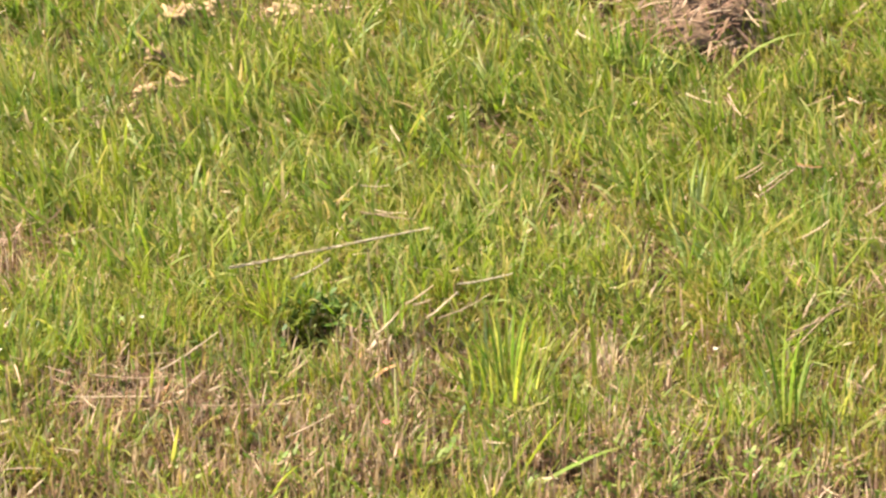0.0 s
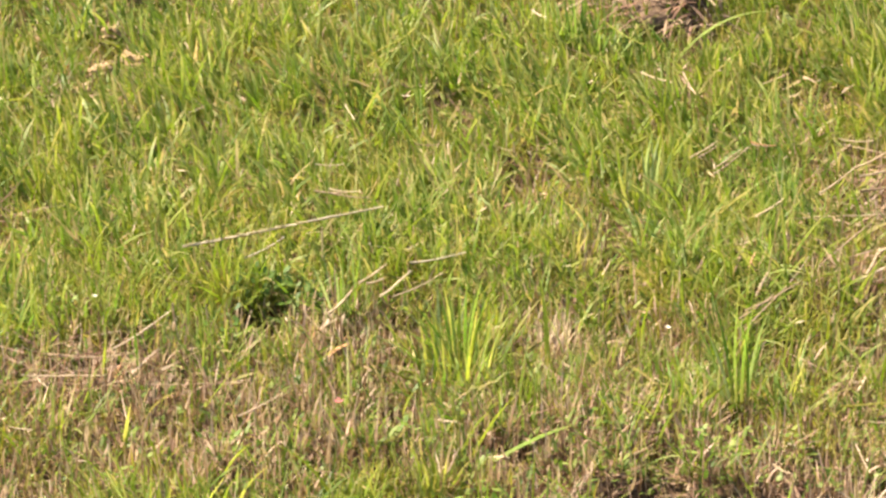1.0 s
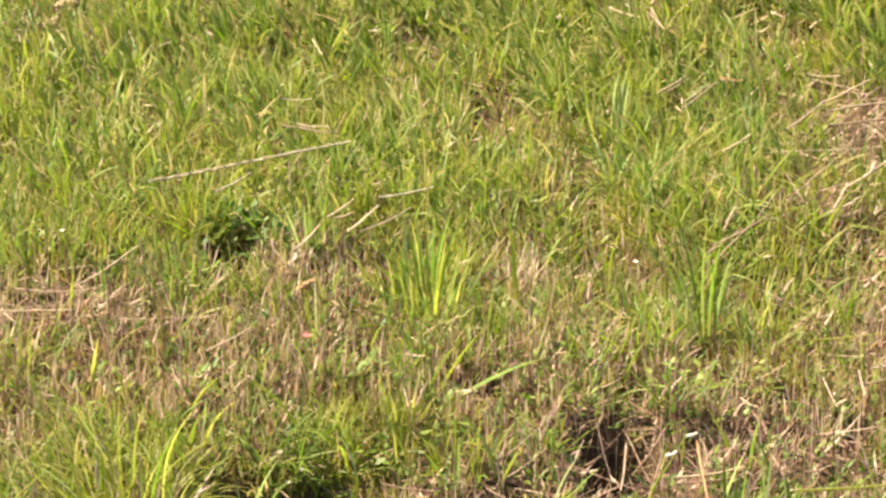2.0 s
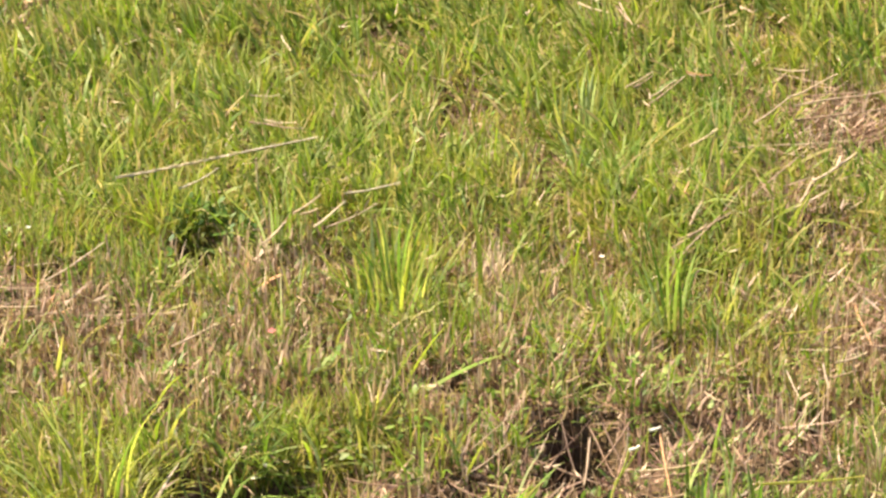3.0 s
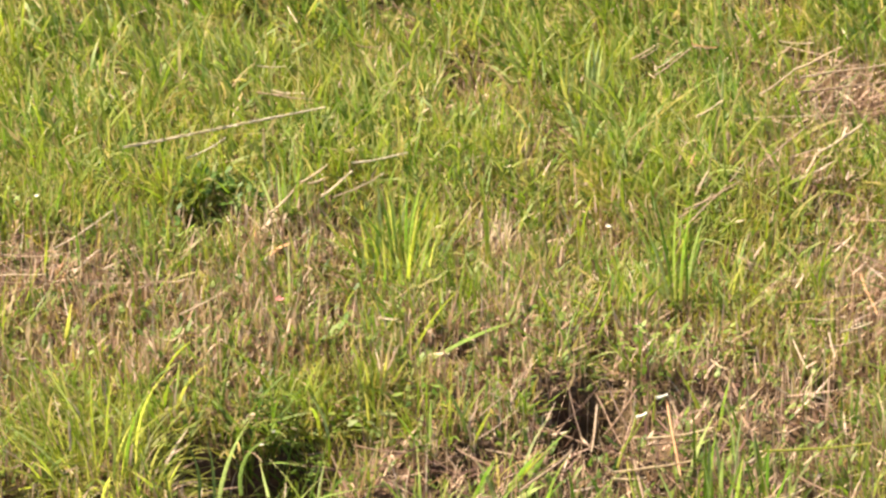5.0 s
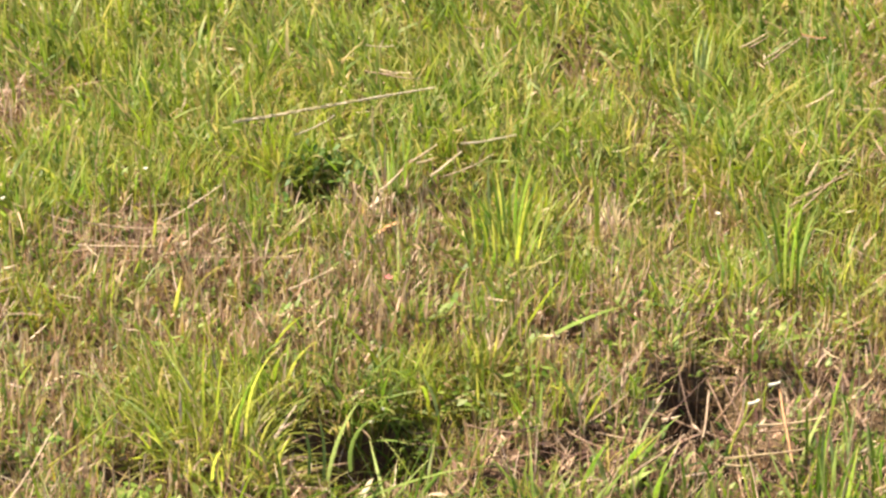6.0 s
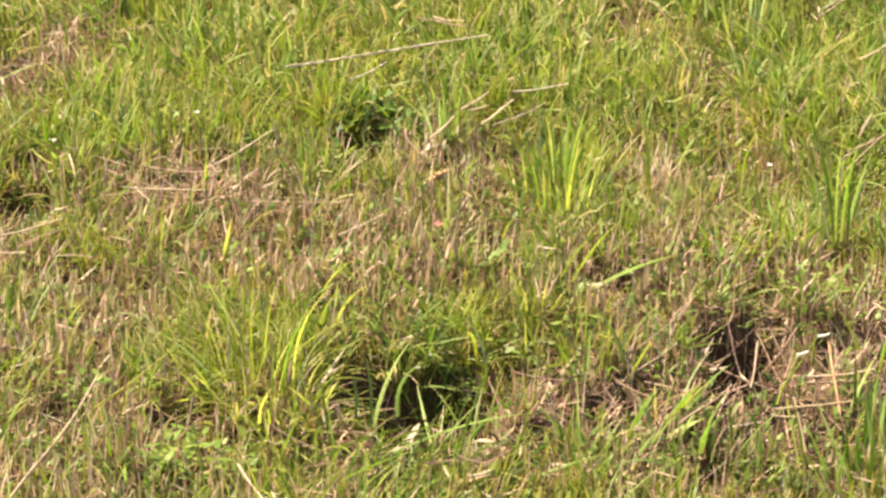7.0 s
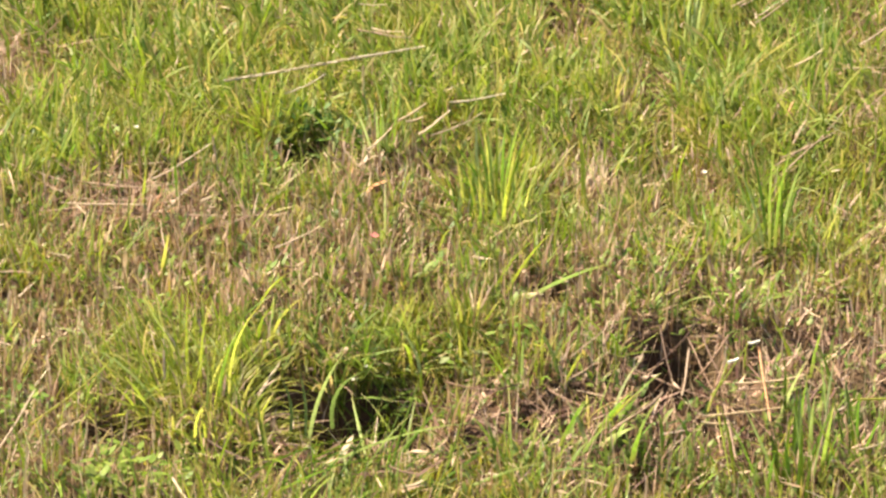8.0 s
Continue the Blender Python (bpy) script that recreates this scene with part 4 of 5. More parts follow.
lone_blade(0.268, 0.860, 0.158, 0.076, 1.1, 0.0060, BLUISH, "long grey-green blade arching before the mound")
lone_blade(0.185, 0.770, -0.045, 0.065, 0.3, 0.0046, LIME, "yellow-green blade bowed over the sward")
lone_blade(-0.357, -0.522, -0.03, 0.022, 0.2, 0.0041, LIME, "yellow-green blade bowed over the sward")
long_blade(-0.005, -0.450, 22, 68, 0.35, 0.110, 0.0080, GREEN, "broad pale green leaf blade resting on stubble", 0.025)
grass_tuft(0.147, 0.931, 34, 0.127, (GREEN, GREEN, LIME), MEAD, 301, 0.035, 0.5, 90, 0.3, 0.0046, (0.2, 0.5, 0.9))
grass_tuft(-0.015, 1.066, 30, 0.096, (GREEN, GREEN, BLUISH), MEAD, 302, 0.040, 0.5, 90, 0.3, 0.0046, (0.2, 0.5, 0.9))
grass_tuft(0.051, 1.076, 30, 0.097, (GREEN, LIME), MEAD, 303, 0.040, 0.5, 90, 0.3, 0.0046, (0.2, 0.5, 0.9))
grass_tuft(-0.680, 0.975, 26, 0.077, (GREEN, BLUISH), MEAD, 304, 0.040, 0.5, 90, 0.3, 0.0046, (0.2, 0.5, 0.9))
grass_tuft(-0.450, 0.503, 30, 0.065, (DEEP, GREEN), MEAD, 305, 0.035, 0.5, 90, 0.3, 0.0046, (0.2, 0.5, 0.9))
grass_tuft(-0.291, 0.910, 26, 0.075, (LIME, GREEN, BUFF), MEAD, 306, 0.040, 0.8, 90, 0.3, 0.0046, (0.2, 0.5, 0.9))
grass_tuft(-0.380, 0.963, 24, 0.066, (LIME, BLUISH), MEAD, 307, 0.035, 0.8, 90, 0.3, 0.0046, (0.2, 0.5, 0.9))
grass_tuft(0.021, 0.103, 28, 0.071, (GREEN, LIME), MEAD, 308, 0.030, 0.5, 90, 0.3, 0.0046, (0.2, 0.5, 0.9))
grass_tuft(0.312, 0.204, 32, 0.077, (GREEN, DEEP, LIME), MEAD, 309, 0.032, 0.5, 90, 0.3, 0.0046, (0.2, 0.5, 0.9))
grass_tuft(0.252, 0.123, 24, 0.072, (BLUISH, GREEN), MEAD, 310, 0.030, 0.5, 90, 0.3, 0.0046, (0.2, 0.5, 0.9))
grass_tuft(0.304, -0.087, 28, 0.068, (GREEN, LIME), MEAD, 311, 0.035, 0.5, 90, 0.3, 0.0046, (0.2, 0.5, 0.9))
grass_tuft(-0.323, -0.068, 30, 0.080, (GREEN, LIME, BUFF), MEAD, 312, 0.030, 0.35, 90, 0.3, 0.0046, (0.2, 0.5, 0.9))
grass_tuft(-0.536, 0.131, 26, 0.061, (GREEN, LIME), MEAD, 313, 0.035, 0.5, 90, 0.3, 0.0046, (0.2, 0.5, 0.9))
grass_tuft(-0.453, 0.101, 24, 0.060, (GREEN, LIME), MEAD, 314, 0.030, 0.5, 90, 0.3, 0.0046, (0.2, 0.5, 0.9))
grass_tuft(-0.074, 0.115, 24, 0.056, (GREEN, LIME), MEAD, 315, 0.030, 0.5, 90, 0.3, 0.0046, (0.2, 0.5, 0.9))
grass_tuft(-0.119, 0.428, 26, 0.064, (GREEN, LIME), MEAD, 316, 0.030, 0.5, 90, 0.3, 0.0046, (0.2, 0.5, 0.9))
grass_tuft(0.091, 0.526, 26, 0.070, (GREEN, LIME), MEAD, 317, 0.035, 0.5, 90, 0.3, 0.0046, (0.2, 0.5, 0.9))
grass_tuft(-0.567, -0.028, 40, 0.077, (DEEP, GREEN, GREEN), MEAD, 318, 0.045, 0.6, 90, 0.3, 0.0046, (0.2, 0.5, 0.9))
grass_tuft(-0.559, 0.153, 30, 0.064, (GREEN, LIME), MEAD, 319, 0.035, 0.5, 90, 0.3, 0.0046, (0.2, 0.5, 0.9))
grass_tuft(-0.632, -0.167, 30, 0.064, (DEEP, GREEN), MEAD, 320, 0.040, 0.7, 90, 0.3, 0.0046, (0.2, 0.5, 0.9))
grass_tuft(-0.656, -0.232, 30, 0.059, (GREEN, DEEP), MEAD, 321, 0.035, 0.7, 90, 0.3, 0.0046, (0.2, 0.5, 0.9))
grass_tuft(-0.634, -0.067, 24, 0.046, (GREEN, BLUISH), MEAD, 322, 0.040, 0.7, 90, 0.3, 0.0046, (0.2, 0.5, 0.9))
grass_tuft(0.033, -0.794, 16, 0.047, (GREEN, DEEP), MEAD, 323, 0.035, 0.7, 90, 0.3, 0.0046, (0.2, 0.5, 0.9))
grass_tuft(0.147, -0.786, 22, 0.060, (GREEN, DEEP, BLUISH), MEAD, 324, 0.040, 0.5, 90, 0.3, 0.0046, (0.2, 0.5, 0.9))
grass_tuft(0.108, -0.754, 16, 0.051, (GREEN, DEEP), MEAD, 325, 0.040, 0.7, 90, 0.3, 0.0046, (0.2, 0.5, 0.9))
grass_tuft(0.447, -0.633, 20, 0.073, (GREEN, DEEP, BLUISH), MEAD, 326, 0.040, 0.5, 90, 0.3, 0.0046, (0.2, 0.5, 0.9))
grass_tuft(0.367, -0.657, 16, 0.059, (GREEN, DEEP), MEAD, 327, 0.035, 0.5, 90, 0.3, 0.0046, (0.2, 0.5, 0.9))
# blades behind the hollow, shade painted in with the deep green
grass_tuft(-0.192, -0.535, 40, 0.047, (DEEP, DEEP, GREEN), "green grass overhanging the hollow, darkened for its shade", 328, 0.045, 0.9, 90, 0.3, 0.0046, (0.2, 0.5, 0.9))
grass_tuft(-0.566, -0.844, 26, 0.038, (GREEN, DEEP), MEAD, 329, 0.040, 0.7, 90, 0.3, 0.0046, (0.2, 0.5, 0.9))
grass_tuft(-0.113, -0.530, 30, 0.051, (LIME, GREEN), MEAD, 330, 0.040, 0.7, 90, 0.3, 0.0046, (0.2, 0.5, 0.9))
grass_tuft(-0.167, -0.292, 26, 0.050, (GREEN, LIME), MEAD, 331, 0.030, 0.6, 90, 0.3, 0.0046, (0.2, 0.5, 0.9))
lone_blade(0.114, 0.245, -0.044, 0.069, 0.3, 0.0044, GREEN, "yellow-green blade bowed over the sward")
lone_blade(0.034, 0.059, -0.014, 0.050, 0.2, 0.0046, BLUISH, "grey-green blade arching clear of the grass")
lone_blade(-0.392, 0.311, -0.048, 0.078, 0.5, 0.0046, BLUISH, "grey-green blade arching clear of the grass")
lone_blade(-0.390, 0.465, -0.037, 0.113, 0.2, 0.0044, LIME, "yellow-green blade bowed over the sward")
lone_blade(-0.402, 0.482, -0.018, 0.094, 0.2, 0.0044, LIME, "yellow-green blade bowed over the sward")
lone_blade(-0.488, 0.289, -0.057, 0.014, 1.5, 0.0044, LIME, "yellow-green blade bowed over the sward")
lone_blade(-0.587, 0.399, 0.003, 0.074, 0.2, 0.0044, LIME, "yellow-green blade bowed over the sward")
lone_blade(0.020, 1.055, -0.054, 0.090, 0.2, 0.0048, BLUISH, "grey-green blade arching clear of the grass")
lone_blade(-0.625, 0.976, 0.016, 0.070, 0.2, 0.0044, LIME, "yellow-green blade bowed over the sward")
lone_blade(0.144, 0.112, -0.011, 0.063, 0.2, 0.0044, LIME, "yellow-green blade bowed over the sward")
lone_blade(0.252, 0.145, 0.019, 0.051, 0.3, 0.0044, BLUISH, "grey-green blade arching clear of the grass")
lone_blade(-0.576, -0.110, 0.027, 0.082, 0.3, 0.0050, BLUISH, "grey-green blade arching clear of the grass")
lone_blade(-0.569, -0.110, 0.027, 0.060, 0.3, 0.0046, GREEN, "yellow-green blade bowed over the sward")
lone_blade(-0.415, -0.381, 0.012, 0.061, 0.2, 0.0060, LIME, "yellow-green blade bowed over the sward")
lone_blade(-0.457, -0.216, 0.007, 0.066, 0.1, 0.0046, LIME, "yellow-green blade bowed over the sward")
lone_blade(-0.278, -0.539, 0.043, 0.059, 0.9, 0.0048, LIME, "yellow-green blade bowed over the sward")
lone_blade(-0.301, -0.480, 0.050, 0.061, 0.9, 0.0040, LIME, "yellow-green blade bowed over the sward")
lone_blade(-0.024, -0.773, -0.032, 0.048, 0.5, 0.0046, GREEN, "yellow-green blade bowed over the sward")
lone_blade(0.048, -0.727, 0.021, 0.043, 0.3, 0.0050, BLUISH, "grey-green blade arching clear of the grass")
lone_blade(0.083, -0.713, 0.036, 0.044, 0.2, 0.0056, LIME, "yellow-green blade bowed over the sward")
lone_blade(0.089, -0.700, 0.039, 0.043, 0.2, 0.0044, BUFF, "withered buff blade over the litter")
lone_blade(0.297, -0.752, -0.015, 0.096, 0.2, 0.0046, BLUISH, "grey-green blade arching clear of the grass")
lone_blade(0.272, -0.707, -0.005, 0.092, 0.1, 0.0044, DEEP, "dark green upright blade over the litter")
lone_blade(0.283, -0.753, 0.008, 0.091, 0.2, 0.0046, GREEN, "yellow-green blade bowed over the sward")
lone_blade(0.328, -0.618, -0.019, 0.054, 0.3, 0.0048, GREEN, "yellow-green blade bowed over the sward")
lone_blade(0.307, -0.592, 0.012, 0.067, 0.2, 0.0048, GREEN, "yellow-green blade bowed over the sward")
lone_blade(0.291, -0.566, -0.033, 0.065, 0.3, 0.0048, LIME, "yellow-green blade bowed over the sward")

# ---- stalks and straws ----
def seed_stalk(p, q, z0, z1):
    """A long dead stalk with the remains of its seed head."""
    root = straw(p, q, z0, z1, 0.0040, GREY, "long grey-tan dead seed stalk lying across the grass", "seed_stalk", "dead stalk", "", 5, 3)
    size = (Vector((*q, z1)) - Vector((*p, z0))).length
    r = random.Random(9)
    grain = petal_mesh("spikelet", 0.0034, 0.012, GREY)
    for k in range(26):
        u = 0.04 + 0.6 * k / 26
        m = Matrix.Translation((u * size, 0, 0)) @ Matrix.Rotation(r.uniform(-1.2, 1.2), 4, "X") @ Matrix.Rotation(math.pi / 2 + r.uniform(0.05, 0.22), 4, "Z")
        part("spikelet", grain, None, root, m)
    return root


seed_stalk((-0.380, 0.006), (-0.135, 0.105), 0.070, 0.080)
BRIGHT, TANNED = "bright straw piece lying on the grass", "tan dry stem lying over the grass"
straw((-0.195, -0.135), (-0.168, -0.080), 0.042, 0.047, 0.0036, PALE, BRIGHT, seed=11)
straw((-0.161, -0.052), (-0.129, -0.007), 0.045, 0.050, 0.0034, PALE, BRIGHT, seed=12)
straw((-0.152, -0.054), (-0.131, -0.045), 0.045, 0.048, 0.0036, PALE, BRIGHT, seed=15, knots=1)
straw((-0.134, -0.092), (-0.099, -0.029), 0.045, 0.050, 0.0036, PALE, BRIGHT, seed=13)
straw((-0.100, 0.008), (-0.032, 0.027), 0.045, 0.050, 0.0030, GREY, TANNED, seed=14)
straw((-0.120, -0.056), (-0.060, 0.004), 0.028, 0.032, 0.0024, BUFF, TANNED, seed=16)
straw((-0.290, 0.105), (-0.208, -0.048), 0.042, 0.032, 0.0022, LIME, "thin grey-green stem leaning across the tuft", seed=17)
straw((-0.305, 0.021), (-0.259, 0.073), 0.048, 0.053, 0.0024, GREY, TANNED, seed=18)
straw((-0.209, 0.084), (-0.212, 0.080), 0.000, 0.062, 0.0044, PALE, "short pale upright stem stump in grass", "cut_stem", "stem", "cut stems", 19, 1)
straw((0.476, 0.296), (0.547, 0.365), 0.048, 0.053, 0.0036, PALE, BRIGHT, seed=20)
straw((0.425, 0.234), (0.476, 0.296), 0.038, 0.048, 0.0030, BUFF, TANNED, seed=21)
straw((0.335, 0.136), (0.373, 0.181), 0.048, 0.053, 0.0034, PALE, BRIGHT, seed=22, knots=1)
straw((0.471, 0.442), (0.515, 0.420), 0.032, 0.037, 0.0026, BUFF, TANNED, seed=23)
straw((0.483, 0.290), (0.640, 0.344), 0.038, 0.043, 0.0032, BUFF, TANNED, seed=24)
straw((0.478, 0.241), (0.640, 0.289), 0.038, 0.038, 0.0034, BUFF, TANNED, seed=25)
straw((0.385, 0.187), (0.545, 0.209), 0.022, 0.022, 0.0024, BUFF, TANNED, seed=26)
straw((0.404, 0.032), (0.490, 0.156), 0.022, 0.037, 0.0030, BUFF, TANNED, seed=27)
straw((0.461, 0.009), (0.486, 0.079), 0.022, 0.027, 0.0036, PALE, BRIGHT, seed=28)
straw((0.483, 0.065), (0.545, 0.130), 0.027, 0.037, 0.0048, BUFF, "thick tan stem with a withered leaf", seed=29, leaf=BUFF)
straw((0.321, -0.052), (0.339, 0.004), 0.022, 0.027, 0.0032, BUFF, TANNED, seed=30)
straw((0.300, -0.150), (0.395, 0.045), 0.022, 0.032, 0.0024, BUFF, TANNED, seed=31)
straw((-0.530, -0.196), (-0.436, -0.204), 0.022, 0.022, 0.0028, BUFF, TANNED, seed=32)
straw((-0.446, -0.203), (-0.383, -0.130), 0.030, 0.045, 0.0026, BUFF, TANNED, seed=33)
straw((-0.547, -0.255), (-0.450, -0.256), 0.022, 0.022, 0.0028, BUFF, TANNED, seed=34)
straw((-0.512, -0.258), (-0.425, -0.259), 0.014, 0.014, 0.0026, BUFF, TANNED, seed=35)
straw((-0.400, -0.262), (-0.290, -0.258), 0.012, 0.012, 0.0022, BUFF, TANNED, seed=36)
straw((0.247, -0.641), (0.255, -0.739), 0.047, 0.012, 0.0028, RUST, "rusty orange dry stem leaning over the litter", seed=38)
straw((0.219, -0.690), (0.293, -0.673), 0.030, 0.032, 0.0032, PALE, BRIGHT, seed=39)
straw((0.184, -0.753), (0.266, -0.733), 0.025, 0.027, 0.0030, PALE, BRIGHT, seed=40)
straw((0.223, -0.690), (0.300, -0.668), 0.022, 0.022, 0.0028, BUFF, TANNED, seed=41)
straw((-0.560, -1.010), (-0.497, -0.766), 0.022, 0.047, 0.0032, BUFF, "long pale straw leaning out of the stubble", seed=42, knots=3)
straw((-0.500, -0.790), (-0.443, -0.706), 0.022, 0.037, 0.0034, LIME, "pale green stem bent over the stubble", seed=43)
straw((0.115, 0.950), (0.153, 0.997), 0.048, 0.053, 0.0040, PALE, BRIGHT, seed=44)
straw((-0.203, 1.010), (-0.204, 1.006), 0.005, 0.050, 0.0046, PALE, "short pale upright stem stump in grass", "cut_stem", "stem", "cut stems", 45, 1)
straw((0.213, 0.684), (0.260, 0.652), 0.043, 0.038, 0.0034, PALE, BRIGHT, seed=46)
straw((0.273, 0.670), (0.289, 0.600), 0.048, 0.038, 0.0034, BUFF, TANNED, seed=47)
straw((-0.404, -0.618), (-0.361, -0.700), 0.087, 0.062, 0.0030, LIME, "thin pale stem leaning through the tuft", seed=48)
straw((0.332, 0.102), (0.371, -0.043), 0.030, 0.025, 0.0024, LIME, "thin pale green stem lying over the grass", seed=121)
straw((0.379, -0.016), (0.455, 0.035), 0.025, 0.025, 0.0034, LIME, "pale green stem lying over dry grass", seed=122)
straw((0.295, -0.124), (0.341, -0.056), 0.025, 0.025, 0.0024, BUFF, TANNED, seed=123)
straw((0.265, 0.358), (0.304, 0.403), 0.041, 0.046, 0.0030, PALE, BRIGHT, seed=124, knots=1)
straw((0.292, 0.297), (0.345, 0.381), 0.041, 0.046, 0.0028, BUFF, TANNED, seed=125)
straw((0.352, 0.431), (0.384, 0.424), 0.030, 0.030, 0.0026, BUFF, TANNED, seed=126, knots=1)
straw((-0.212, 0.249), (-0.169, 0.238), 0.046, 0.046, 0.0026, PALE, BRIGHT, seed=127, knots=1)
straw((-0.234, 0.336), (-0.195, 0.335), 0.046, 0.046, 0.0024, BUFF, TANNED, seed=128, knots=1)
straw((-0.103, 0.394), (-0.073, 0.389), 0.051, 0.051, 0.0024, BUFF, TANNED, seed=129, knots=1)
straw((-0.209, 0.222), (-0.157, 0.206), 0.051, 0.051, 0.0026, BUFF, TANNED, seed=130, knots=1)
straw((0.171, 0.893), (0.223, 0.791), 0.045, 0.045, 0.0026, LIME, "thin pale green stem lying over the grass", seed=131)
straw((-0.664, -0.401), (-0.602, -0.352), 0.025, 0.025, 0.0032, PALE, BRIGHT, seed=132)
straw((-0.690, -0.440), (-0.629, -0.442), 0.025, 0.025, 0.0028, BUFF, TANNED, seed=133)
straw((-0.286, -0.363), (-0.238, -0.315), 0.020, 0.025, 0.0026, BUFF, TANNED, seed=134)
straw((-0.345, -0.884), (-0.307, -0.959), 0.018, 0.014, 0.0028, BUFF, TANNED, seed=135)
straw((-0.320, -0.801), (-0.271, -0.844), 0.015, 0.015, 0.0024, HAYBROWN, TANNED, seed=136)
straw((-0.083, -0.663), (-0.027, -0.681), 0.012, 0.012, 0.0022, HAYBROWN, TANNED, seed=137)
straw((0.026, -0.675), (0.061, -0.710), 0.012, 0.012, 0.0024, HAYBROWN, TANNED, seed=138)
straw((0.049, -0.667), (0.091, -0.611), 0.020, 0.025, 0.0016, BUFF, TANNED, seed=139)
straw((0.183, -0.747), (0.218, -0.746), 0.015, 0.015, 0.0034, PALE, BRIGHT, seed=140, knots=1)
straw((0.201, -0.720), (0.209, -0.848), 0.020, 0.005, 0.0022, LIME, "thin pale green stem lying over the litter", seed=141)
straw((-0.573, -0.925), (-0.533, -0.901), 0.015, 0.015, 0.0030, BUFF, TANNED, seed=142)
straw((0.174, -0.636), (0.165, -0.699), 0.042, 0.020, 0.0028, BUFF, "tan dry stem leaning over the hollow", seed=151)
straw((0.129, -0.670), (0.189, -0.550), 0.022, 0.034, 0.0016, HAYBROWN, "brown dead stem lying across the hollow", seed=152)
straw((0.088, -0.807), (0.144, -0.738), 0.034, 0.044, 0.0030, BUFF, TANNED, seed=153)
straw((0.050, -0.637), (0.105, -0.535), 0.030, 0.034, 0.0016, BUFF, TANNED, seed=154)
straw((0.320, 0.994), (0.337, 0.928), 0.062, 0.058, 0.0030, PALE, "bright straw piece lying on the mound", seed=155, knots=1)
straw((0.304, 0.178), (0.362, -0.008), 0.045, 0.035, 0.0015, BLUISH, "thin weathered stem lying over the grass", seed=201)
straw((0.362, -0.008), (0.392, -0.045), 0.035, 0.030, 0.0015, BLUISH, "thin weathered stem lying over the grass", seed=202)
straw((0.392, -0.067), (0.445, -0.130), 0.035, 0.030, 0.0018, LIME, "thin weathered stem lying over the grass", seed=203)
straw((0.304, -0.101), (0.378, -0.026), 0.025, 0.030, 0.0028, BUFF, TANNED, seed=204)
straw((0.297, 0.014), (0.320, 0.080), 0.020, 0.045, 0.0026, BUFF, TANNED, seed=205)
straw((0.314, 0.008), (0.326, 0.030), 0.030, 0.045, 0.0030, RUST, "rusty short dead stem in the grass", seed=206)
straw((0.323, -0.056), (0.339, -0.008), 0.035, 0.035, 0.0028, PALE, BRIGHT, seed=207)
straw((0.337, -0.748), (0.449, -0.734), 0.045, 0.045, 0.0034, LIME, "pale green stem lying over the litter", seed=208)
straw((0.372, -0.755), (0.414, -0.800), 0.020, 0.020, 0.0022, HAYBROWN, TANNED, seed=209)
straw((0.414, -0.800), (0.451, -0.810), 0.020, 0.020, 0.0022, HAYBROWN, TANNED, seed=210)
straw((0.338, -0.808), (0.376, -0.783), 0.020, 0.020, 0.0028, BUFF, TANNED, seed=211)
straw((0.439, -0.448), (0.441, -0.489), 0.030, 0.020, 0.0022, BUFF, BRIGHT, seed=212)
straw((0.452, -0.445), (0.490, -0.423), 0.030, 0.030, 0.0032, BUFF, TANNED, seed=213)
straw((0.381, -0.522), (0.392, -0.503), 0.030, 0.030, 0.0022, BUFF, BRIGHT, seed=214)
straw((0.397, -0.464), (0.408, -0.516), 0.030, 0.020, 0.0020, BUFF, TANNED, seed=215)
straw((0.489, -0.320), (0.498, -0.403), 0.040, 0.030, 0.0020, RUST, TANNED, seed=216)
straw((0.303, -0.511), (0.320, -0.534), 0.030, 0.030, 0.0022, PALE, BRIGHT, seed=217)
straw((0.390, -0.373), (0.488, -0.353), 0.030, 0.030, 0.0026, LIME, "thin weathered stem lying over the grass", seed=218)
straw((0.434, -0.466), (0.477, -0.445), 0.020, 0.020, 0.0030, BUFF, TANNED, seed=219)
straw((0.413, -0.334), (0.424, -0.318), 0.030, 0.040, 0.0034, PALE, BRIGHT, seed=220)
straw((-0.174, 0.746), (-0.110, 0.834), 0.050, 0.060, 0.0036, LIME, "thin weathered stem lying over the grass", seed=221)
straw((-0.171, 0.666), (-0.147, 0.722), 0.050, 0.055, 0.0040, LIME, "thin weathered stem lying over the grass", seed=222)
straw((0.187, 0.385), (0.221, 0.434), 0.050, 0.050, 0.0036, LIME, "thin weathered stem lying over the grass", seed=223)
straw((0.275, 0.348), (0.304, 0.381), 0.045, 0.050, 0.0024, BUFF, BRIGHT, seed=224)
straw((0.296, 0.325), (0.333, 0.373), 0.040, 0.045, 0.0028, BUFF, TANNED, seed=225)
straw((0.349, 0.414), (0.383, 0.400), 0.040, 0.040, 0.0030, RUST, "rusty short dead stem in the grass", seed=226)
straw((-0.231, 0.245), (-0.186, 0.238), 0.045, 0.045, 0.0030, BUFF, TANNED, seed=227)
straw((0.270, 0.638), (0.290, 0.583), 0.050, 0.045, 0.0024, BUFF, BRIGHT, seed=228)
straw((0.062, 0.940), (0.083, 0.920), 0.050, 0.045, 0.0044, PALE, BRIGHT, seed=229)
straw((-0.202, 0.549), (-0.188, 0.513), 0.050, 0.040, 0.0030, PALE, BRIGHT, seed=230)
straw((-0.548, -0.320), (-0.534, -0.251), 0.030, 0.030, 0.0030, LIME, "thin weathered stem lying over the grass", seed=231)
straw((-0.657, -0.204), (-0.631, -0.235), 0.040, 0.040, 0.0034, LIME, "thin weathered stem lying over the grass", seed=232)
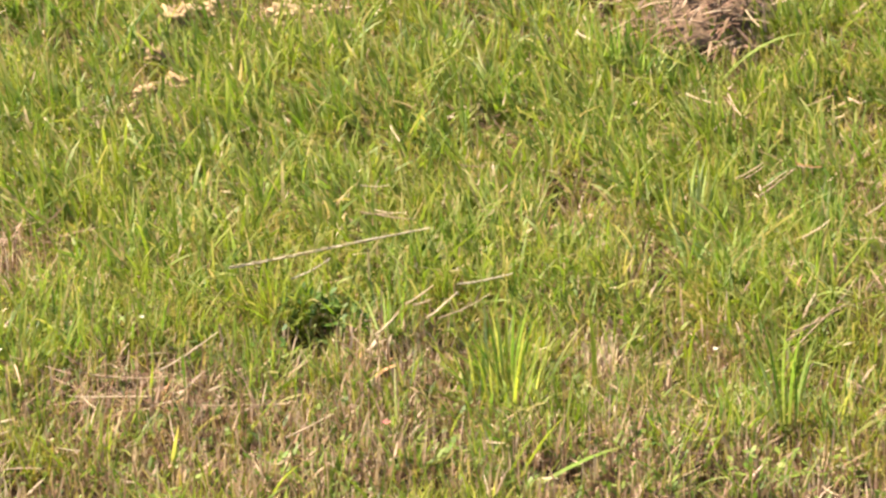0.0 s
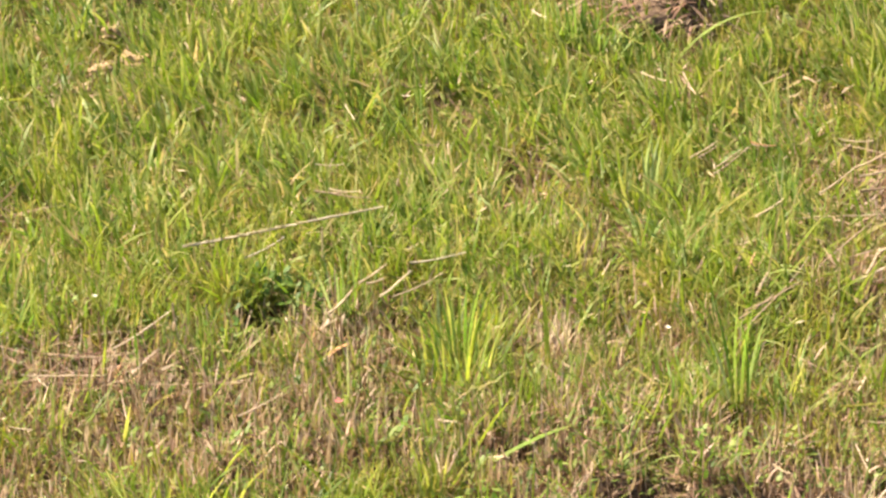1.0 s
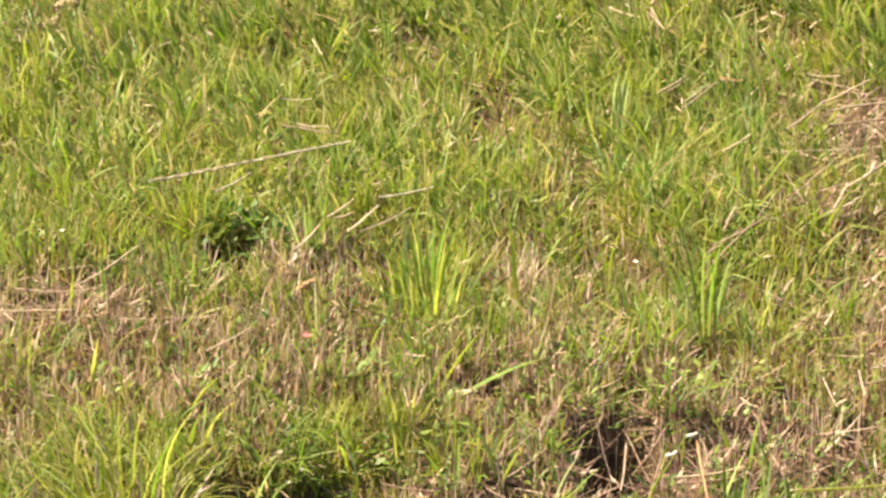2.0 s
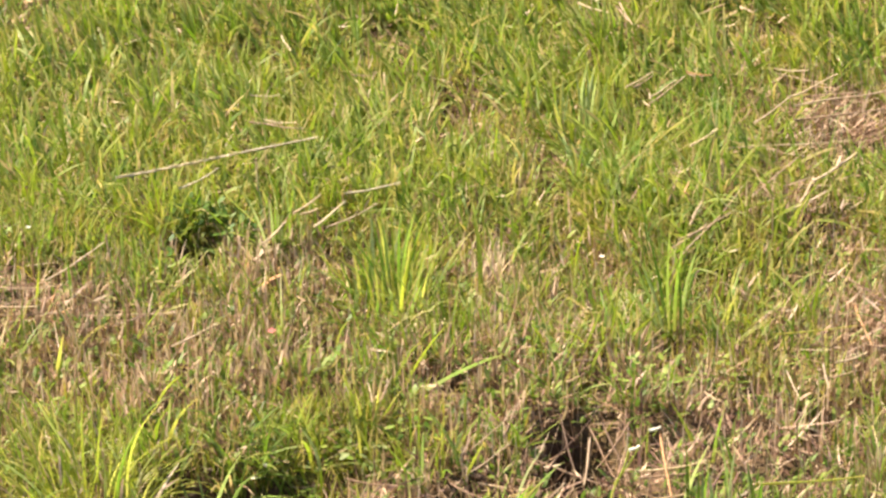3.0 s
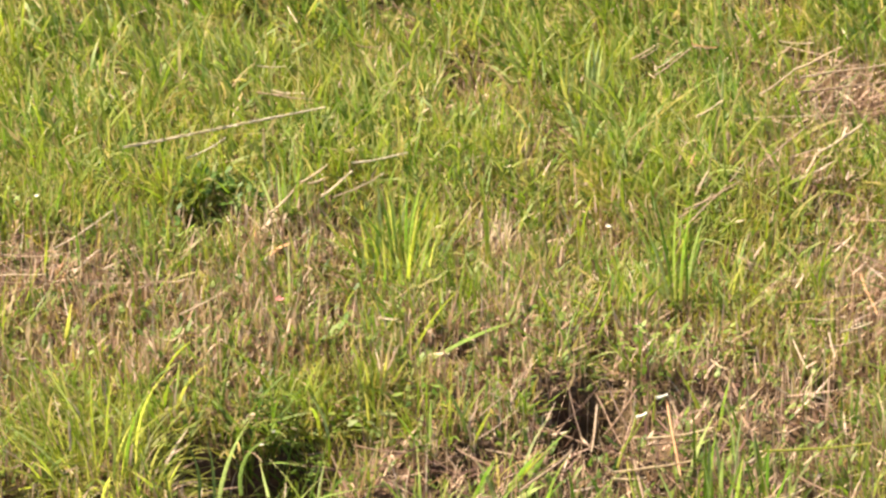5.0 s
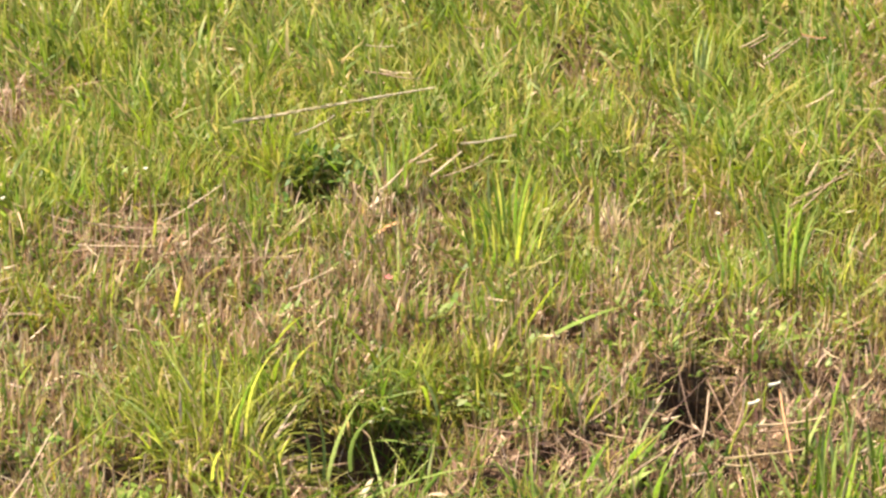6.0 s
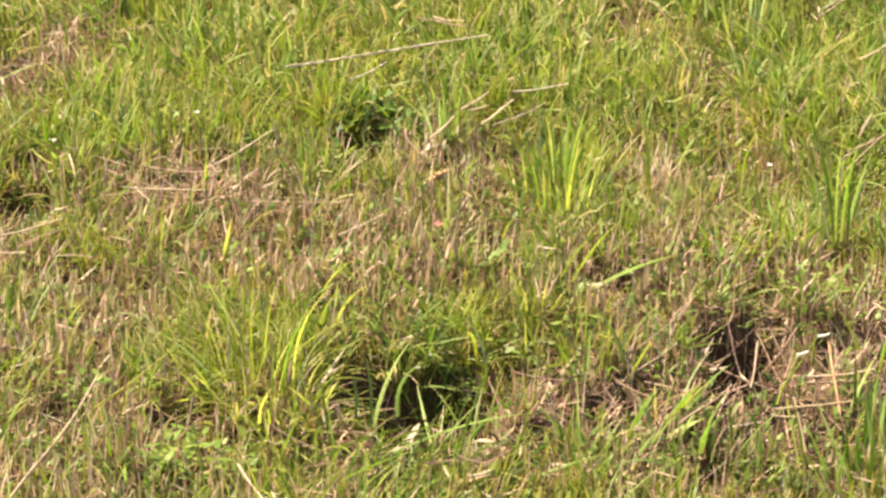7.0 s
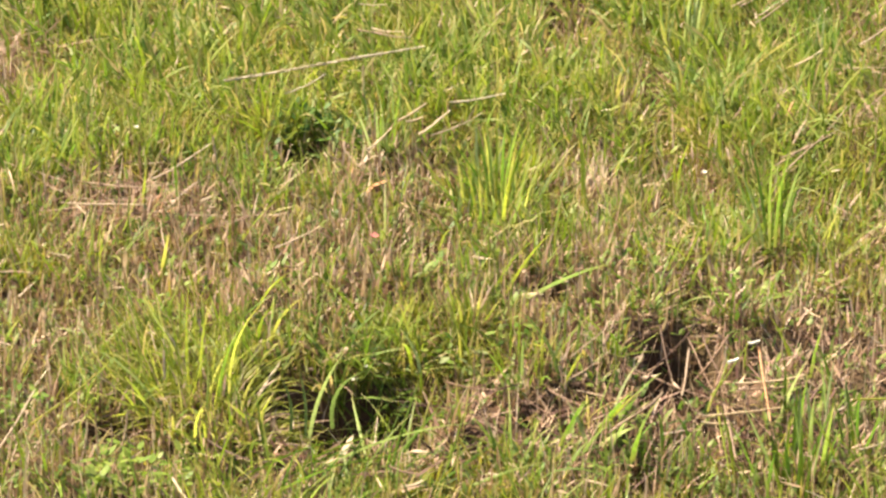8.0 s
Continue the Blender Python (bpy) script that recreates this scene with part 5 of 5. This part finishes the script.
straw((-0.544, -0.083), (-0.537, -0.094), 0.020, 0.050, 0.0030, PALE, BRIGHT, seed=233)
straw((-0.379, -0.139), (-0.372, -0.150), 0.060, 0.010, 0.0030, BUFF, TANNED, seed=234)
straw((-0.443, -0.273), (-0.441, -0.244), 0.020, 0.030, 0.0030, BUFF, TANNED, seed=235)
straw((-0.532, -0.248), (-0.510, -0.302), 0.020, 0.030, 0.0024, BUFF, BRIGHT, seed=236)
straw((0.207, -0.731), (0.217, -0.794), 0.030, 0.000, 0.0034, BUFF, TANNED, seed=237)
straw((0.084, -0.592), (0.099, -0.554), 0.020, 0.040, 0.0026, BUFF, TANNED, seed=238)
straw((-0.082, -0.749), (-0.072, -0.756), 0.000, 0.040, 0.0030, BUFF, TANNED, seed=239)
straw((-0.132, -0.858), (-0.101, -0.873), 0.020, 0.020, 0.0030, HAYBROWN, TANNED, seed=240)
straw((-0.116, -0.907), (-0.096, -0.895), 0.025, 0.025, 0.0040, PALE, BRIGHT, seed=241)
straw((-0.445, -0.825), (-0.437, -0.819), 0.000, 0.045, 0.0030, BUFF, TANNED, seed=242)
straw((-0.417, -0.823), (-0.413, -0.820), 0.000, 0.040, 0.0028, BUFF, TANNED, seed=243)
straw((-0.408, -0.805), (-0.399, -0.798), 0.000, 0.045, 0.0030, BUFF, TANNED, seed=244)
straw((-0.399, -0.787), (-0.406, -0.789), 0.000, 0.030, 0.0026, BUFF, TANNED, seed=245)
straw((-0.431, -0.801), (-0.433, -0.791), 0.000, 0.040, 0.0026, BUFF, TANNED, seed=246)
CROSS = "thin brown dead stem crossing the hollow"
straw((0.176, -0.560), (0.200, -0.660), 0.015, 0.003, 0.0022, HAYBROWN, CROSS, seed=49)
straw((0.220, -0.560), (0.180, -0.640), 0.020, 0.005, 0.0024, HAYBROWN, CROSS, seed=50)
straw((0.110, -0.620), (0.200, -0.690), 0.010, 0.010, 0.0024, HAYBROWN, CROSS, seed=51)
straw((0.190, -0.580), (0.215, -0.680), 0.030, 0.010, 0.0022, HAYBROWN, CROSS, seed=52)
straw((0.146, -0.540), (0.160, -0.620), 0.020, -0.010, 0.0022, HAYBROWN, CROSS, seed=53)


def pale_tip(p, q, z0, z1, seed):
    """A green stem with a bleached white sheath at its upper end."""
    root = straw(p, q, z0, z1, 0.0026, LIME, "bent stem with a bleached white tip", "white_tipped_stem", "stem", "white-tipped stems", seed, 1)
    size = (Vector((*q, z1)) - Vector((*p, z0))).length
    part("sheath", tube("sheath", 0.013, 0.0022, WHITE, 1, 0.001, seed=seed), None, root, Matrix.Translation((size - 0.004, 0, 0)) @ Matrix.Rotation(-0.85, 4, "Z"), "bleached white sheath")


pale_tip((0.196, -0.689), (0.238, -0.622), 0.015, 0.045, 61)
pale_tip((0.191, -0.725), (0.214, -0.660), 0.015, 0.042, 62)


def litter_piece(x, y, turn, size, wide, mat, label, dz=0.035, name="dead_leaf", lean=70):
    root = thing(name, x, y, label, "dead leaf", "scattered dead leaves", dz)
    part("blade", blade_mesh(mat, "d", 0.7), None, root, Matrix.Rotation(radians(turn - 90), 4, "Z") @ Matrix.Rotation(-radians(lean), 4, "X") @ Matrix.Diagonal((wide, size, size, 1)))


LEAF = "curled pale dead leaf lying on the litter"
litter_piece(-0.181, -0.800, 70, 0.030, 0.007, BUFF, LEAF, 0.03, lean=60)
litter_piece(-0.200, -0.820, 20, 0.022, 0.005, BUFF, LEAF, 0.03)
litter_piece(-0.114, -0.780, -20, 0.022, 0.007, BUFF, LEAF, 0.03)
litter_piece(-0.117, -0.893, 20, 0.024, 0.006, BUFF, LEAF, 0.03)
litter_piece(-0.185, -0.110, 80, 0.045, 0.004, BUFF, LEAF, 0.02, lean=50)
litter_piece(-0.205, -0.090, 60, 0.050, 0.004, BUFF, LEAF, 0.02, lean=50)
litter_piece(-0.225, -0.070, 100, 0.040, 0.004, BUFF, LEAF, 0.02, lean=45)
litter_piece(-0.215, -0.100, 20, 0.040, 0.004, BUFF, LEAF, 0.02, lean=50)
litter_piece(-0.195, -0.150, 40, 0.040, 0.007, RUST, "rust-brown curled dead leaf in the hollow", 0.02)
litter_piece(-0.375, -0.690, 95, 0.045, 0.0032, BUFF, "pale bleached blade in the lime tuft", 0.05, lean=15)
litter_piece(-0.310, -0.720, 80, 0.024, 0.0034, BUFF, "pale bleached blade in the lime tuft", 0.05, lean=15)
grass_tuft(0.072, -0.128, 130, 0.066, (BUFF, PALE, BUFF), "withered buff tuft of dead grass in the green", 141, 0.022, 0.3, 90, 0.3, 0.0034, (0.3, 0.7, 1.1), "withered tufts")
grass_tuft(-0.205, -0.120, 24, 0.050, (BUFF, RUST), "withered buff tuft of dead grass in the green", 142, 0.025, 0.9, 80, 0.4, 0.0030, (0.3, 0.7, 1.1), "withered tufts")
grass_tuft(0.110, -0.330, 30, 0.060, (BUFF, BUFF, GREEN), "withered buff tuft of dead grass in the stubble", 143, 0.030, 0.5, 90, 0.4, 0.0028, (0.3, 0.7), "withered tufts")
grass_tuft(0.470, -0.300, 60, 0.070, (BUFF, BUFF, GREEN), "withered buff tuft of dead grass in the stubble", 144, 0.050, 0.9, 90, 0.2, 0.0028, (0.3, 0.7), "withered tufts")
grass_tuft(0.510, 0.300, 60, 0.080, (BUFF, BUFF, GREEN), "flattened buff tuft of dead grass", 145, 0.060, 1.2, 30, 0.6, 0.0028, (0.3, 0.7), "withered tufts")
grass_tuft(-0.470, -0.230, 46, 0.070, (BUFF, BUFF, RUST), "flattened buff tuft of dead grass", 146, 0.045, 1.2, 10, 0.6, 0.0026, (0.3, 0.7), "withered tufts")


# ---- herbs and flowers ----
def herb(x, y, n, size, label, seed, mat=None):
    """A low leafy plant: short stem and a whorl of rounded leaves."""
    r = random.Random(seed)
    root = thing("herb", x, y, label, "herb", "leafy herbs")
    part("stem", tube("stem", 0.04, 0.0012, LIME, 1, 0.0, seed=seed), None, root, Matrix.Rotation(-math.pi / 2, 4, "Y"))
    shape = petal_mesh("leaf", size * 0.5, size, mat or LIME, 0.05)
    for k in range(n):
        a = k * 2.4 + r.uniform(-0.3, 0.3)
        h = 0.010 + 0.034 * k / n
        m = Matrix.Translation((0.022 * r.uniform(-1, 1), 0.03 * r.uniform(-1, 1), h)) @ Matrix.Rotation(a, 4, "Z") @ Matrix.Rotation(r.uniform(-0.2, 0.7), 4, "X")
        s = r.uniform(0.6, 1.15)
        part("leaf", shape, None, root, m @ Matrix.Diagonal((s, s, s, 1)))
    return root


HERBS = "bright green leafy herb among the dry stubble"
for hx, hy, hn, hs, hm, hl, hk in (
        (-0.423, -0.871, 54, 0.0150, HERBLEAF, HERBS, 71), (-0.382, -0.863, 39, 0.0140, HERBLEAF, HERBS, 72), (-0.356, -0.839, 30, 0.0130, HERBLEAF, HERBS, 97), (-0.069, -0.570, 12, 0.0170, BLUISH, HERBS, 98), (-0.408, -0.833, 30, 0.0150, HERBLEAF, HERBS, 99), (0.275, -0.425, 51, 0.0108, HERBLEAF, HERBS, 73),
        (0.325, -0.415, 42, 0.0101, HERBLEAF, HERBS, 74), (0.230, -0.440, 22, 0.014, GREEN, HERBS, 75)):
    herb(hx, hy, hn, hs, hl, hk, hm)
for hx, hy, hn, hs, hm, hl, hk in (
        (-0.262, 0.022, 44, 0.016, LEAFY, "dark green leafy herb over a small hollow", 76), (-0.225, 0.000, 36, 0.015, LEAFY, "dark green leafy herb over a small hollow", 77),
        (-0.300, 0.020, 36, 0.015, LEAFY, "dark green leafy herb over a small hollow", 88), (-0.330, -0.100, 20, 0.014, LEAFY, "dark green leafy herb over a small hollow", 89),
        (0.120, -0.350, 18, 0.013, DEEP, "dark green herb in the stubble", 81), (0.135, -0.395, 18, 0.013, DEEP, "dark green herb in the stubble", 82)):
    herb(hx, hy, hn, hs, hl, hk, hm)
for hx, hy, hk in ((-0.090, -0.560, 78), (-0.110, -0.370, 79), (0.060, -0.520, 80), (-0.400, -0.480, 83), (-0.520, -0.720, 84), (-0.120, -0.610, 85), (-0.010, -0.540, 86), (-0.300, -0.400, 87)):
    herb(hx, hy, 20, 0.013, HERBS, hk, GREEN)


def small_flower(x, y, size, mat, label, seed, petals=6, high=0.05):
    r = random.Random(seed)
    root = thing("small_flower", x, y, label, "flower", "small flowers")
    part("stem", tube("stem", high, 0.0008, GREEN, 1, 0.0, seed=seed), None, root, Matrix.Rotation(-math.pi / 2, 4, "Y"))
    shape = petal_mesh("petal", size * 0.45, size * 0.55, mat, 0.2)
    for k in range(petals):
        part("petal", shape, None, root, Matrix.Translation((0, 0, high)) @ Matrix.Rotation(2 * math.pi * k / petals, 4, "Z") @ Matrix.Rotation(r.uniform(0.1, 0.5), 4, "X"))


small_flower(-0.653, -0.102, 0.011, WHITE, "tiny white flower in the green grass", 91)
small_flower(-0.480, -0.075, 0.007, WHITE, "tiny white flower in the green grass", 92)
small_flower(-0.176, -0.310, 0.011, PINK, "tiny pink flower among the stubble", 93, 5, 0.03)
small_flower(0.210, -0.130, 0.007, WHITE, "tiny white flower in the green grass", 94)
small_flower(-0.184, -0.596, 0.006, WHITE, "tiny white flower at the hollow's edge", 95, 5, 0.06)
small_flower(-0.170, -0.589, 0.006, WHITE, "tiny white flower at the hollow's edge", 96, 5, 0.055)


# ---- clumps of cut straw and the mound ----
def lump_mesh(name, rx, ry, rz, mat, rough, seed, rings=12):
    """A crumbly heap: a dome with an uneven, lumpy skin that reaches below the grass."""
    V, A, Q = [], [], []
    sides = 20
    for k in range(rings + 1):
        ph = math.pi / 2 * k / rings
        for s in range(sides):
            a = 2 * math.pi * s / sides
            v = Vector((math.cos(a) * math.cos(ph), math.sin(a) * math.cos(ph), math.sin(ph)))
            g = 1 + rough * (noise.noise(v * 2.3 + Vector((seed, 0, 0))) + 0.6 * noise.noise(v * 6 + Vector((0, seed, 0))))
            V.append((v.x * rx * g, v.y * ry * g, v.z * rz * g - 0.006))
            A.append(0.4)
        if k:
            b = (k - 1) * sides
            Q += [(b + s, b + (s + 1) % sides, b + sides + (s + 1) % sides, b + sides + s) for s in range(sides)]
    return quads(name, np.array(V), np.array(Q), mat, A)


def straw_clump(x, y, rx, rz, label, seed, mat=None):
    """A small lump of crumbled straw with loose fibres on it."""
    r = random.Random(seed)
    root = thing("straw_clump", x, y, label, "straw clump", "straw clumps", 0.026)
    part("core", lump_mesh("core", rx * 1.05, rx * 0.9, rz * 0.62, mat or CRUMB, 0.9, seed), None, root)
    for k in range(7):
        a = r.uniform(0, 6.283)
        d = rx * 0.7 * math.sqrt(r.random())
        m = Matrix.Translation((d * math.cos(a), d * math.sin(a), rz * 0.5)) @ Matrix.Rotation(r.uniform(0, 6.283), 4, "Z") @ Matrix.Rotation(-r.uniform(0.9, 1.5), 4, "X")
        s = r.uniform(0.010, 0.024)
        part("fibre", blade_mesh(r.choice((BUFF, CRUMB)), "f", r.choice((0.7, 1.1, 1.6))), None, root, m @ Matrix.Diagonal((0.0024, s, s, 1)))


LUMP = "crumbly yellow-tan straw lump sitting in the grass"
straw_clump(-0.575, 0.835, 0.016, 0.022, LUMP, 101)
straw_clump(-0.535, 0.890, 0.022, 0.020, LUMP, 102)
straw_clump(-0.575, 0.990, 0.015, 0.018, LUMP, 103)
straw_clump(-0.625, 0.850, 0.010, 0.014, LUMP, 104, RUST)
straw_clump(-0.550, 1.150, 0.030, 0.030, LUMP, 105)
straw_clump(-0.500, 1.190, 0.022, 0.028, LUMP, 106)
straw_clump(-0.400, 1.190, 0.028, 0.028, LUMP, 107)
straw_clump(-0.335, 1.180, 0.018, 0.020, LUMP, 108)
straw_clump(-0.700, 1.050, 0.016, 0.022, "brown crumpled dead leaf in the grass", 109, RUST)
straw_clump(-0.600, 0.780, 0.012, 0.010, LUMP, 110)


def straw_mound(x, y):
    """A low heap of earth under raked dead grass."""
    root = thing("straw_mound", x, y, "low brown mound of raked dead grass and earth", "mound")
    part("core", lump_mesh("core", 0.100, 0.17, 0.075, EARTH, 0.45, 7, 16), None, root, label="dark brown earth under the dead grass")
    r = np.random.default_rng(77)
    k = 300
    a, d = r.uniform(0, 6.283, k), np.sqrt(r.random(k))
    for i in range(k):
        u, v = 0.108 * d[i] * math.cos(a[i]), 0.185 * d[i] * math.sin(a[i])
        h = 0.085 * math.sqrt(max(1 - (u / 0.11) ** 2 - (v / 0.19) ** 2, 0.0)) + 0.006 + 0.016 * r.random()
        turn = r.normal(3.75, 0.5) if i % 4 else r.uniform(0, 6.283)
        s = r.uniform(0.03, 0.105)
        slope = 1.3 + 1.0 * max(0.0, -math.cos(turn) * u / 0.12 - math.sin(turn) * v / 0.15) * -1 + r.normal(0.1, 0.15)
        m = Matrix.Translation((u, v, h)) @ Matrix.Rotation(turn - math.pi / 2, 4, "Z") @ Matrix.Rotation(-slope, 4, "X")
        part("hay_blade", blade_mesh((BUFF, HAYBROWN, RUSTBROWN, HAYBROWN, RUSTBROWN)[i % 5], "h", (0.3, 0.7)[i % 2]), None, root, m @ Matrix.Diagonal((0.0046, s, s, 1)))


straw_mound(0.275, 1.110)
